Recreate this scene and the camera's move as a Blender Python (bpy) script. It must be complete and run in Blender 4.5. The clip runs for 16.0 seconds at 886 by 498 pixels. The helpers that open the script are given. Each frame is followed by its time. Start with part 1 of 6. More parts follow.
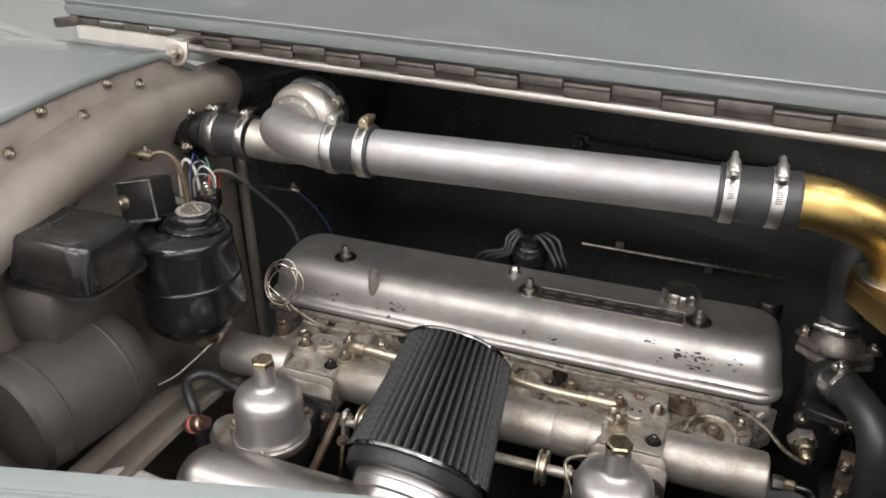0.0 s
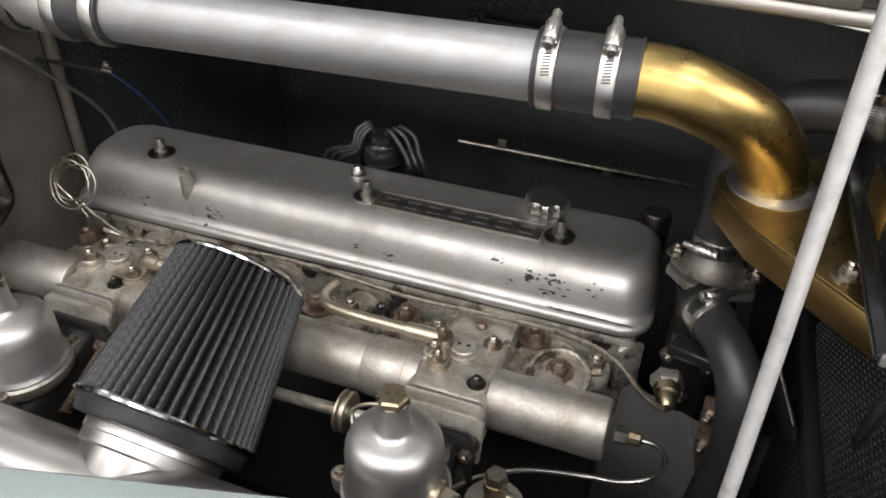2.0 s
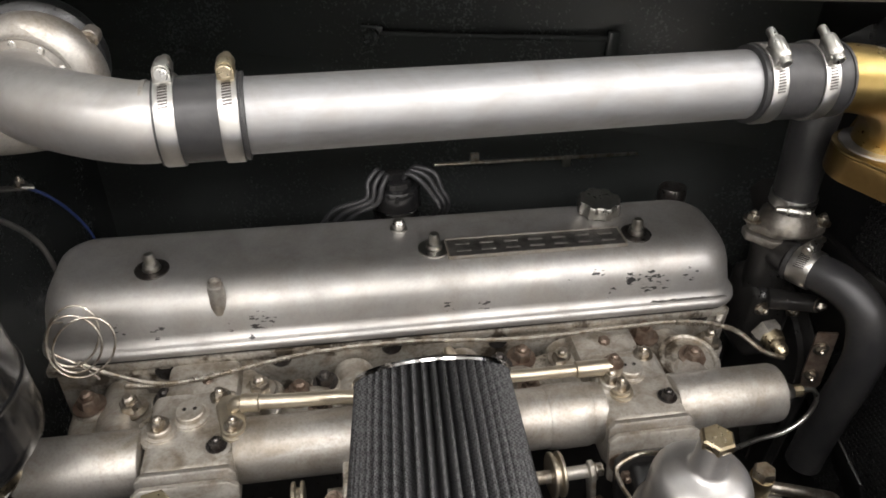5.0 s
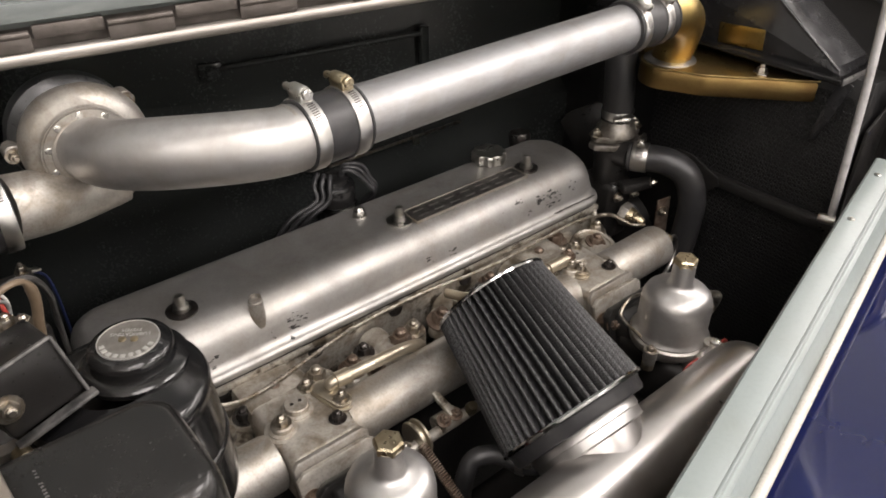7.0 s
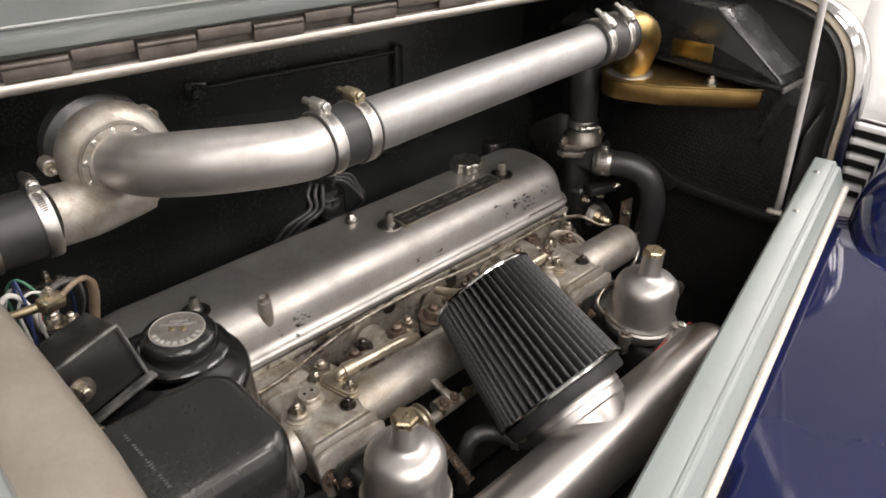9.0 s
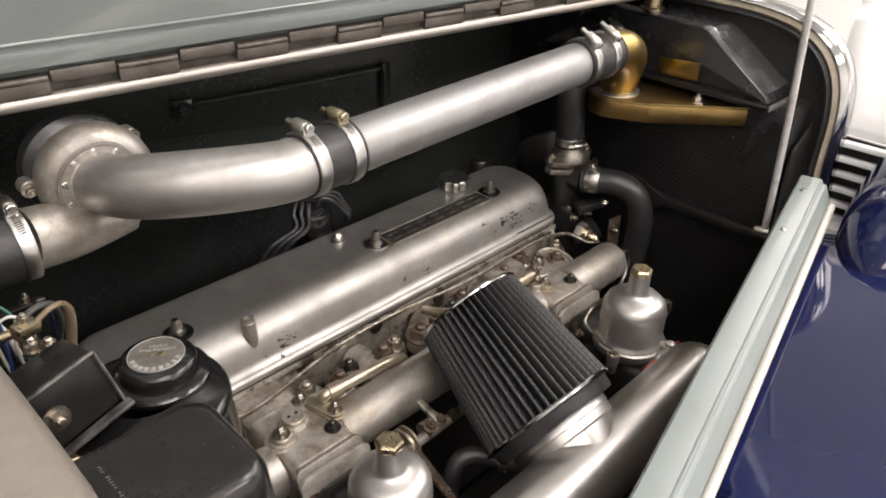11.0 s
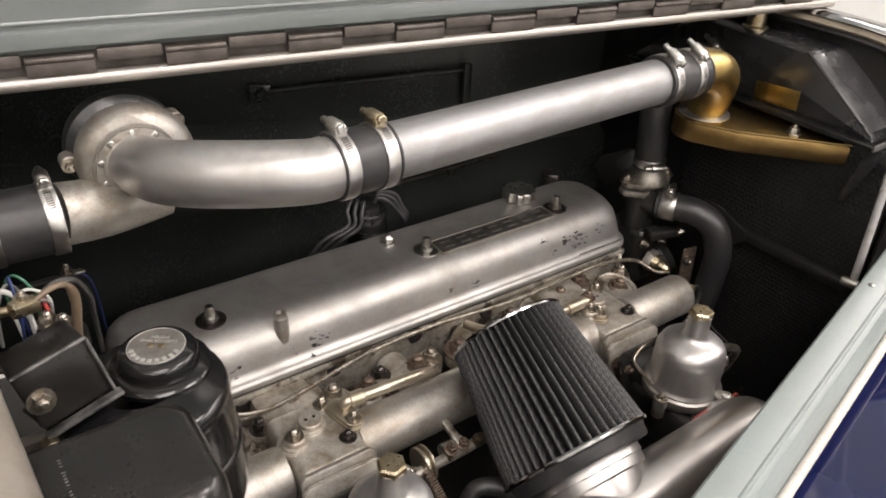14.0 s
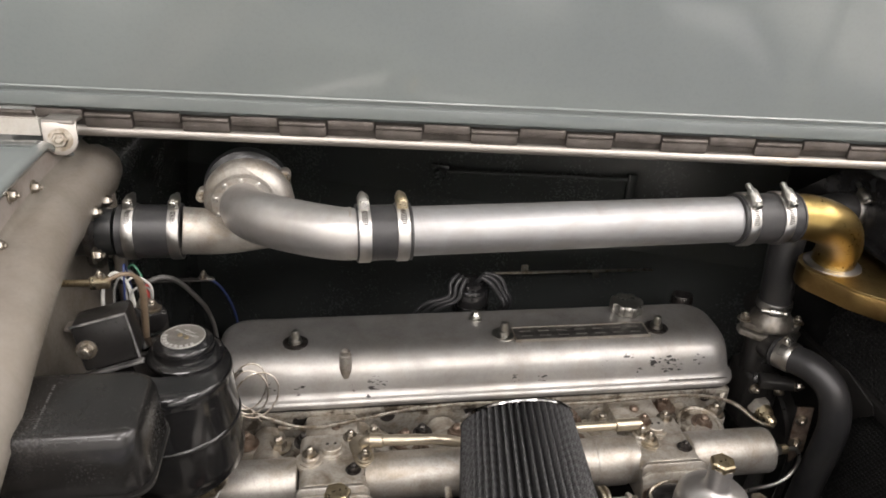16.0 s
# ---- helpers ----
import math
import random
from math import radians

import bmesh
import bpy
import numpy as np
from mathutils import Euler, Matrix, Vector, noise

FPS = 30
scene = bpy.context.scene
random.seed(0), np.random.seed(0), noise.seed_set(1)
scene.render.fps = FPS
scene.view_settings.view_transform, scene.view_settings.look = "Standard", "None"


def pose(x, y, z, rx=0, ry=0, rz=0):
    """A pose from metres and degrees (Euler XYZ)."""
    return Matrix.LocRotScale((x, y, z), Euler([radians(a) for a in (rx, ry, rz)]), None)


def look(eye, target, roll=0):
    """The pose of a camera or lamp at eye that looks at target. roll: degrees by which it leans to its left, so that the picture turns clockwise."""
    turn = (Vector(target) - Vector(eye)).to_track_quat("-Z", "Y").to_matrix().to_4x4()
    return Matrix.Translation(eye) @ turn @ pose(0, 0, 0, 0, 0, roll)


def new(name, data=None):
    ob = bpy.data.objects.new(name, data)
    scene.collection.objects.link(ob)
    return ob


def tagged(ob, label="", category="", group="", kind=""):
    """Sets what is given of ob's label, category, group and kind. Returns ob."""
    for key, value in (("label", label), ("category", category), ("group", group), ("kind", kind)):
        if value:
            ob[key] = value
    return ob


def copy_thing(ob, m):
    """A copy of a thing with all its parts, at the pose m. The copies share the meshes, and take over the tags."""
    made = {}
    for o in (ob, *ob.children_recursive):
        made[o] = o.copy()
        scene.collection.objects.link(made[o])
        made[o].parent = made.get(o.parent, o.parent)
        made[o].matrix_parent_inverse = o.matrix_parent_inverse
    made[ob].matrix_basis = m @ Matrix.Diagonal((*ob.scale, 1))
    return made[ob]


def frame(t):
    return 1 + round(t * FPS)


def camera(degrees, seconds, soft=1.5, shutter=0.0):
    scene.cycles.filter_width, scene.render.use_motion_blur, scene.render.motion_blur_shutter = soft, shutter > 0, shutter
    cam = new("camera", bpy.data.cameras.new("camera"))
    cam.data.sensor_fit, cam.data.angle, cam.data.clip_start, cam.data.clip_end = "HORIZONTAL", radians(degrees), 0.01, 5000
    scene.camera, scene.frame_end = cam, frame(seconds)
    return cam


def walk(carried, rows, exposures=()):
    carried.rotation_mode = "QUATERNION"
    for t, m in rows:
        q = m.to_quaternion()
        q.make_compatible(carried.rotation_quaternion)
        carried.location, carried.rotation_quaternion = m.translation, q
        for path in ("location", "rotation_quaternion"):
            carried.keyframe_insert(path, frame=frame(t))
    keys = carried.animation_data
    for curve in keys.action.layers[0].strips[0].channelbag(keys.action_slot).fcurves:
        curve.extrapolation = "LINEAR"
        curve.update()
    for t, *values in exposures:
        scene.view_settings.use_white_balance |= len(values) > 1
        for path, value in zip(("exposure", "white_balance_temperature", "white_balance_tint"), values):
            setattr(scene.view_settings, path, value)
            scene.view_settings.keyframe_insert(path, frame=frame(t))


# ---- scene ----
cam = camera(62.28, 16.0, soft=1.8, shutter=0.0)
PATH = [
    (0, (0.4721, -0.8489, 1.4393), (0.1600, -0.0161, 0.9821), -0.02),
    (0.5, (0.5005, -0.7509, 1.3980), (0.2251, 0.0751, 0.9062), 0.54),
    (1, (0.5791, -0.6762, 1.3765), (0.3285, 0.1376, 0.8521), 1.22),
    (1.5, (0.6236, -0.6352, 1.3576), (0.3741, 0.1609, 0.8062), 1.58),
    (2, (0.6032, -0.6390, 1.3561), (0.3228, 0.1324, 0.7849), 0.99),
    (2.5, (0.5593, -0.6468, 1.3560), (0.2590, 0.1136, 0.7802), 0.90),
    (3, (0.4906, -0.6636, 1.3662), (0.1842, 0.0923, 0.7878), 0.78),
    (3.5, (0.3857, -0.7084, 1.3767), (0.1437, 0.0735, 0.8022), 1.34),
    (4, (0.2976, -0.7318, 1.3718), (0.1621, 0.0735, 0.7947), 1.29),
    (4.5, (0.2435, -0.6604, 1.3763), (0.2272, 0.1529, 0.7946), 1.06),
    (5, (0.1818, -0.6067, 1.3790), (0.3232, 0.1896, 0.7909), 1.68),
    (7.5, (-0.2191, -0.6361, 1.4211), (0.3475, -0.0235, 0.8700), 0.16),
    (8, (-0.2364, -0.6464, 1.4298), (0.3461, -0.0444, 0.8837), 0.50),
    (8.5, (-0.2541, -0.6503, 1.4325), (0.3314, -0.0507, 0.8869), 0.92),
    (9, (-0.2523, -0.6481, 1.4338), (0.3348, -0.0463, 0.8924), 1.13),
    (9.5, (-0.2500, -0.6453, 1.4362), (0.3404, -0.0417, 0.9004), 1.19),
    (10, (-0.2447, -0.6459, 1.4379), (0.3510, -0.0428, 0.9075), 1.23),
    (12.5, (-0.2389, -0.6440, 1.4353), (0.3655, -0.0446, 0.9105), 1.53),
    (13, (-0.2350, -0.6462, 1.4362), (0.3587, -0.0387, 0.9084), 1.83),
    (13.5, (-0.2317, -0.6490, 1.4357), (0.3359, -0.0175, 0.9076), 2.30),
    (14, (-0.1703, -0.6503, 1.4323), (0.3303, 0.0325, 0.9001), 3.04),
    (14.5, (-0.0055, -0.6268, 1.4148), (0.3609, 0.1345, 0.8798), 3.95),
    (15, (0.0487, -0.6404, 1.4507), (0.3015, 0.1824, 0.9417), 3.46),
    (15.5, (0.0299, -0.7275, 1.4617), (0.2277, 0.1272, 0.9818), 2.45),
    (16, (0.0509, -0.8199, 1.4825), (0.1999, 0.0613, 1.0339), 2.95),
]
walk(cam, [(t, look(eye, target, roll)) for t, eye, target, roll in PATH],
     ((0, 0.12, 6250, 12), (2, 0.12, 6150, 10), (3, 0.12, 6100, 10), (4, 0.14, 6560, 13), (5, 0.16, 6320, 10), (7.5, 0.12, 6560, 13), (14, 0.12, 6560, 13), (16, 0.14, 6450, 12)))

# ---- light ----
world = bpy.data.worlds.new("room_air")
scene.world = world
world.use_nodes = True
world.node_tree.nodes["Background"].inputs[0].default_value = (0.9, 0.95, 1.0, 1)
world.node_tree.nodes["Background"].inputs[1].default_value = 0.02


def ceiling_lamp(x, y, sx, sy, watts):
    data = bpy.data.lights.new("overhead_light", "AREA")
    data.shape, data.size, data.size_y, data.energy, data.color = "RECTANGLE", sx, sy, watts, (1.0, 0.938, 0.90)
    ob = new("overhead_light", data)
    ob.matrix_world = pose(x, y, 3.17)
    return ob


for lx, share in ((-2.4, 0.65), (-0.4, 1.0), (1.6, 1.3)):
    for ly, watts in ((-3.4, 50), (-1.5, 34), (0.9, 14)):
        ceiling_lamp(lx, ly, 1.2, 0.8, watts * share)
# extra fill lamp, added to brighten the bulkhead; no such fitting is known
ceiling_lamp(4.0, -1.2, 1.8, 2.8, 120)


# ---- materials ----
def mk(name, col, rough=0.5, metal=0.0, col2=None, scale=30.0, lo=0.4, hi=0.65, rvar=0.12, bump=0.15, fine=260.0, coat=0.0, stretch=(1, 1, 1), aniso=0.0, cloud=0.0, tint=(0.78, 0.72, 0.64), grain=0.05):
    m = bpy.data.materials.new(name)
    m.use_nodes = True
    nt = m.node_tree
    n, l = nt.nodes, nt.links
    b = n["Principled BSDF"]
    tc, mp = n.new("ShaderNodeTexCoord"), n.new("ShaderNodeMapping")
    mp.inputs["Scale"].default_value = stretch
    l.new(tc.outputs["Object"], mp.inputs["Vector"])
    big, small = n.new("ShaderNodeTexNoise"), n.new("ShaderNodeTexNoise")
    big.inputs["Scale"].default_value, big.inputs["Detail"].default_value, big.inputs["Roughness"].default_value = scale, 7, 0.62
    small.inputs["Scale"].default_value, small.inputs["Detail"].default_value = fine, 3
    l.new(mp.outputs[0], big.inputs["Vector"])
    l.new(mp.outputs[0], small.inputs["Vector"])
    ramp = n.new("ShaderNodeMapRange")
    ramp.inputs["From Min"].default_value, ramp.inputs["From Max"].default_value = lo, hi
    l.new(big.outputs["Fac"], ramp.inputs["Value"])
    mix = n.new("ShaderNodeMix")
    mix.data_type = "RGBA"
    c2 = col2 or tuple(v * 0.8 for v in col)
    mix.inputs["A"].default_value, mix.inputs["B"].default_value = (*col, 1), (*c2, 1)
    l.new(ramp.outputs[0], mix.inputs["Factor"])
    shade = mix.outputs["Result"]
    if grain:
        # fine speckle of dust and pits
        gr, gm = n.new("ShaderNodeMapRange"), n.new("ShaderNodeMix")
        gr.inputs["From Min"].default_value, gr.inputs["From Max"].default_value, gr.inputs["To Max"].default_value = 0.48, 0.66, grain
        l.new(small.outputs["Fac"], gr.inputs["Value"])
        gm.data_type = "RGBA"
        gm.inputs["B"].default_value = (*(v * 0.3 for v in col), 1)
        l.new(gr.outputs[0], gm.inputs["Factor"])
        l.new(shade, gm.inputs["A"])
        shade = gm.outputs["Result"]
    if cloud:
        # wide handling smears over the finer grain
        wide, wr, wm = n.new("ShaderNodeTexNoise"), n.new("ShaderNodeMapRange"), n.new("ShaderNodeMix")
        wide.inputs["Scale"].default_value, wide.inputs["Detail"].default_value, wide.inputs["Distortion"].default_value = scale * 1.1, 9, 0.9
        wide.inputs["Roughness"].default_value = 0.66
        l.new(tc.outputs["Object"], wide.inputs["Vector"])
        wr.inputs["From Min"].default_value, wr.inputs["From Max"].default_value, wr.inputs["To Max"].default_value = 0.42, 0.72, cloud
        l.new(wide.outputs["Fac"], wr.inputs["Value"])
        wm.data_type, wm.blend_type = "RGBA", "MULTIPLY"
        wm.inputs["B"].default_value = (*tint, 1)
        l.new(wr.outputs[0], wm.inputs["Factor"])
        l.new(shade, wm.inputs["A"])
        shade = wm.outputs["Result"]
    l.new(shade, b.inputs["Base Color"])
    both = n.new("ShaderNodeMath")
    both.operation = "ADD"
    l.new(big.outputs["Fac"], both.inputs[0])
    l.new(small.outputs["Fac"], both.inputs[1])
    rr = n.new("ShaderNodeMapRange")
    rr.inputs["From Min"].default_value, rr.inputs["From Max"].default_value = 0.7, 1.3
    rr.inputs["To Min"].default_value, rr.inputs["To Max"].default_value = max(rough - rvar, 0.02), min(rough + rvar, 1)
    l.new(both.outputs[0], rr.inputs["Value"])
    l.new(rr.outputs[0], b.inputs["Roughness"])
    b.inputs["Metallic"].default_value = metal
    b.inputs["Coat Weight"].default_value, b.inputs["Coat Roughness"].default_value = coat, 0.06
    if aniso:
        b.inputs["Anisotropic"].default_value = aniso
    if bump:
        bp = n.new("ShaderNodeBump")
        bp.inputs["Strength"].default_value, bp.inputs["Distance"].default_value = bump, 0.001
        l.new(both.outputs[0], bp.inputs["Height"])
        l.new(bp.outputs[0], b.inputs["Normal"])
    return m


def chipped(m, spots):
    """Dark chips in the finish of m, gathered round the given places (x, y, z, reach)."""
    nt = m.node_tree
    n, l = nt.nodes, nt.links
    b = n["Principled BSDF"]
    tc = n.new("ShaderNodeTexCoord")
    mp = n.new("ShaderNodeMapping")
    mp.inputs["Scale"].default_value = (0.36, 1, 1)
    l.new(tc.outputs["Object"], mp.inputs["Vector"])
    near = None
    for x, y, z, reach in spots:
        d = n.new("ShaderNodeVectorMath")
        d.operation = "DISTANCE"
        d.inputs[1].default_value = (x, y, z)
        l.new(tc.outputs["Object"], d.inputs[0])
        r = n.new("ShaderNodeMapRange")
        r.inputs["From Min"].default_value, r.inputs["From Max"].default_value = reach * 0.55, reach
        r.inputs["To Min"].default_value, r.inputs["To Max"].default_value = 1, 0
        l.new(d.outputs["Value"], r.inputs["Value"])
        if near is None:
            near = r.outputs[0]
        else:
            mx = n.new("ShaderNodeMath")
            mx.operation = "MAXIMUM"
            l.new(near, mx.inputs[0])
            l.new(r.outputs[0], mx.inputs[1])
            near = mx.outputs[0]
    no = n.new("ShaderNodeTexNoise")
    no.inputs["Scale"].default_value, no.inputs["Detail"].default_value, no.inputs["Roughness"].default_value = 250, 2.0, 0.6
    l.new(mp.outputs[0], no.inputs["Vector"])
    raised = n.new("ShaderNodeMath")
    raised.operation, raised.inputs[1].default_value = "MULTIPLY_ADD", 0.31
    l.new(near, raised.inputs[0])
    l.new(no.outputs["Fac"], raised.inputs[2])
    mul = n.new("ShaderNodeMapRange")
    mul.inputs["From Min"].default_value, mul.inputs["From Max"].default_value = 0.874, 0.884
    l.new(raised.outputs[0], mul.inputs["Value"])
    old = b.inputs["Base Color"].links[0].from_socket
    mix = n.new("ShaderNodeMix")
    mix.data_type = "RGBA"
    mix.inputs["B"].default_value = (0.012, 0.011, 0.01, 1)
    l.new(mul.outputs[0], mix.inputs["Factor"])
    l.new(old, mix.inputs["A"])
    l.new(mix.outputs["Result"], b.inputs["Base Color"])
    inv = n.new("ShaderNodeMath")
    inv.operation = "SUBTRACT"
    inv.inputs[0].default_value = b.inputs["Metallic"].default_value
    l.new(mul.outputs[0], inv.inputs[1])
    l.new(inv.outputs[0], b.inputs["Metallic"])
    return m


M_COVER = chipped(mk("worn_cast_aluminium", (0.43, 0.422, 0.407), 0.46, 0.82, (0.33, 0.323, 0.308), 16, 0.42, 0.72, 0.11, 0.05, 380, cloud=0.65, grain=0.05),
                  [(-0.029, -0.05, 0.900, 0.010), (0.007, -0.05, 0.893, 0.014), (0.068, -0.05, 0.891, 0.012), (0.104, -0.049, 0.897, 0.021), (0.092, -0.052, 0.882, 0.008), (0.29, -0.05, 0.895, 0.011), (0.325, -0.05, 0.892, 0.012),
                   (0.411, -0.047, 0.912, 0.012), (0.447, -0.046, 0.917, 0.014), (0.484, -0.047, 0.911, 0.016), (0.508, -0.049, 0.902, 0.024), (0.463, -0.05, 0.893, 0.012), (0.547, -0.048, 0.909, 0.014)])
M_PIPE = mk("brushed_aluminium_tube", (0.34, 0.34, 0.343), 0.50, 0.84, (0.29, 0.29, 0.293), 24, 0.4, 0.7, 0.10, 0.03, 400, stretch=(0.25, 1, 1), cloud=0.55, grain=0.015)
M_CAST = mk("rough_cast_aluminium", (0.45, 0.432, 0.40), 0.49, 0.82, (0.34, 0.315, 0.275), 24, 0.42, 0.7, 0.12, 0.2, 420, cloud=0.9, tint=(0.64, 0.57, 0.48), grain=0.16)
M_GRIMY = mk("grimy_cast_aluminium", (0.50, 0.475, 0.425), 0.44, 0.65, (0.27, 0.235, 0.185), 34, 0.47, 0.66, 0.1, 0.25, 360, cloud=0.8, tint=(0.52, 0.44, 0.35), grain=0.2)
M_HEAD = mk("oil_stained_head_casting", (0.43, 0.405, 0.355), 0.45, 0.65, (0.10, 0.083, 0.062), 34, 0.52, 0.60, 0.12, 0.3, 320, cloud=0.95, tint=(0.48, 0.40, 0.31), grain=0.3)
M_POLISH = mk("polished_aluminium", (0.475, 0.46, 0.445), 0.33, 0.95, (0.415, 0.40, 0.385), 10, 0.4, 0.7, 0.06, 0.0, 120, cloud=0.4, grain=0.0)
M_DASH = mk("satin_aluminium_chamber", (0.45, 0.442, 0.432), 0.41, 0.84, (0.36, 0.352, 0.342), 18, 0.4, 0.7, 0.10, 0.02, 300, cloud=0.6, grain=0.015)
M_BRASS = mk("tarnished_brass", (0.43, 0.315, 0.115), 0.31, 1.0, (0.34, 0.225, 0.075), 12, 0.5, 0.8, 0.07, 0.03, 300, cloud=0.5, tint=(0.7, 0.6, 0.5), grain=0.0)
M_BRASSHEX = mk("dull_brass_nut", (0.46, 0.395, 0.275), 0.34, 1.0, (0.28, 0.225, 0.14), 60, 0.4, 0.7)
M_PALE = mk("pale_tinned_brass", (0.42, 0.375, 0.295), 0.36, 0.85, (0.40, 0.34, 0.25), 50, 0.4, 0.7, 0.08, 0.03)
M_STEEL = mk("zinc_steel", (0.56, 0.55, 0.52), 0.30, 1.0, (0.40, 0.38, 0.34), 60, 0.4, 0.7, 0.04, 0.02)
M_BAND = mk("stainless_band", (0.53, 0.52, 0.50), 0.32, 1.0, (0.47, 0.46, 0.44), 30, 0.4, 0.7, 0.015, 0.0)
M_RUSTY = mk("rusty_bolt_steel", (0.25, 0.20, 0.16), 0.5, 0.8, (0.13, 0.09, 0.066), 80, 0.38, 0.6)
M_BOLT = mk("dull_bolt_steel", (0.46, 0.43, 0.38), 0.38, 1.0, (0.22, 0.18, 0.13), 90, 0.4, 0.65)
M_DARKBOLT = mk("dark_oiled_steel", (0.10, 0.095, 0.09), 0.35, 0.9, (0.05, 0.04, 0.035), 90)
M_CHROME = mk("chrome", (0.44, 0.44, 0.44), 0.12, 1.0, (0.37, 0.37, 0.368), 60, 0.4, 0.8, 0.02, 0.0)
M_RUBBER = mk("black_rubber_hose", (0.020, 0.020, 0.021), 0.40, 0.0, (0.034, 0.033, 0.032), 40, 0.4, 0.7, 0.1, 0.15)
M_BLACK = mk("black_gloss_enamel", (0.008, 0.008, 0.0085), 0.16, 0.0, (0.016, 0.015, 0.014), 20, 0.4, 0.75, 0.06, 0.03)
M_BLACKSATIN = mk("black_satin_paint", (0.012, 0.0115, 0.011), 0.36, 0.0, (0.020, 0.0185, 0.017), 22, 0.4, 0.7, 0.1, 0.1)
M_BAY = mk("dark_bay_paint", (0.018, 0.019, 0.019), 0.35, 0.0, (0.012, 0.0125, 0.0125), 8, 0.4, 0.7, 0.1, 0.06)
M_GREYBAY = mk("dark_grey_green_paint", (0.050, 0.055, 0.053), 0.24, 0.0, (0.040, 0.044, 0.043), 6, 0.4, 0.7, 0.06, 0.0, grain=0.0)
M_GREYBAY.node_tree.nodes["Principled BSDF"].inputs["Specular IOR Level"].default_value = 0.8
# black lifted towards grey: the veiling haze is put into the colour
M_HAZEBLACK = mk("haze_lifted_black", (0.030, 0.028, 0.026), 0.55, 0.0, (0.045, 0.041, 0.037), 14, 0.4, 0.7, 0.08, 0.06)
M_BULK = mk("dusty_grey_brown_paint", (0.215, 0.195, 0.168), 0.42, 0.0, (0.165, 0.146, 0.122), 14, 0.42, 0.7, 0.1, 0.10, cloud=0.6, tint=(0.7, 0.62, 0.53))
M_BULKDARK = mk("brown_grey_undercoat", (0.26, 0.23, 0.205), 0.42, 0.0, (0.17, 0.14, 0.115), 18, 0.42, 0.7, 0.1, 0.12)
M_GREEN = mk("pale_green_grey_gloss", (0.186, 0.206, 0.200), 0.14, 0.0, (0.172, 0.192, 0.188), 5, 0.4, 0.7, 0.03, 0.015, coat=0.6)
M_LEDGE = mk("pale_green_ledge_paint", (0.21, 0.243, 0.237), 0.34, 0.0, (0.215, 0.248, 0.242), 9, 0.4, 0.7, 0.06, 0.03, cloud=0.3)
M_BLUE = mk("dark_blue_gloss", (0.0072, 0.0105, 0.053), 0.06, 0.0, (0.006, 0.009, 0.045), 5, 0.4, 0.7, 0.03, 0.0, coat=0.1, grain=0.0)
M_CREAM = mk("cream_bead", (0.54, 0.52, 0.475), 0.3, 0.0, (0.46, 0.43, 0.38), 40)
M_LIP = mk("aged_cream_lip", (0.29, 0.25, 0.19), 0.42, 0.0, (0.22, 0.185, 0.135), 40)
M_WHITE = mk("white_gloss_paint", (0.80, 0.80, 0.79), 0.2, 0.0, (0.76, 0.76, 0.75), 4, coat=0.5, bump=0.01)


def gauze():
    """Black woven gauze: fine squares of lighter and darker thread."""
    m = mk("black_pleated_gauze", (0.010, 0.010, 0.0105), 0.5, 0.0, (0.016, 0.016, 0.016), 30, 0.4, 0.7, 0.1, 0.0)
    nt = m.node_tree
    n, l = nt.nodes, nt.links
    b = n["Principled BSDF"]
    tc, ck = n.new("ShaderNodeTexCoord"), n.new("ShaderNodeTexChecker")
    ck.inputs["Scale"].default_value = 560
    ck.inputs["Color1"].default_value, ck.inputs["Color2"].default_value = (0.003, 0.003, 0.003, 1), (0.047, 0.047, 0.048, 1)
    l.new(tc.outputs["Object"], ck.inputs["Vector"])
    l.new(ck.outputs["Color"], b.inputs["Base Color"])
    bp = n.new("ShaderNodeBump")
    bp.inputs["Strength"].default_value, bp.inputs["Distance"].default_value = 0.5, 0.0006
    l.new(ck.outputs["Fac"], bp.inputs["Height"])
    l.new(bp.outputs[0], b.inputs["Normal"])
    return m


M_FILTER = gauze()
M_FILTER.node_tree.nodes["Principled BSDF"].inputs["Specular IOR Level"].default_value = 0.45
M_NECK = mk("polished_neck_band", (0.50, 0.49, 0.475), 0.38, 1.0, (0.42, 0.41, 0.395), 30, 0.4, 0.7, 0.02, 0.0, grain=0.0)
M_RAIL = mk("dull_nickel_rail", (0.40, 0.375, 0.345), 0.44, 0.85, (0.32, 0.295, 0.265), 10, 0.4, 0.7, 0.05, 0.0, stretch=(0.2, 1, 1))
M_HINGE = mk("aged_hinge_metal", (0.125, 0.110, 0.098), 0.5, 0.6, (0.07, 0.060, 0.052), 40, 0.4, 0.7)
# hinge metal again, with the shade behind the leaves put into its colour
M_HINGESHADE = mk("shaded_hinge_metal", (0.11, 0.098, 0.088), 0.5, 0.5, (0.04, 0.034, 0.03), 40, 0.4, 0.7)
M_LABEL = mk("engraved_alloy_disc", (0.30, 0.285, 0.26), 0.42, 0.75, (0.22, 0.205, 0.185), 60)
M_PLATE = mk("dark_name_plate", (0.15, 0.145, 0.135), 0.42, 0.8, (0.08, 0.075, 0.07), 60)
M_PLATEBAR = mk("worn_raised_bars", (0.33, 0.32, 0.30), 0.4, 0.8, (0.18, 0.17, 0.16), 70)
M_PLASTIC = mk("yellowed_white_plastic", (0.46, 0.44, 0.415), 0.45, 0.0, (0.38, 0.36, 0.335), 20)
M_WALL = mk("white_showroom_wall", (0.84, 0.84, 0.82), 0.6, 0.0, (0.80, 0.80, 0.78), 2, bump=0.05)
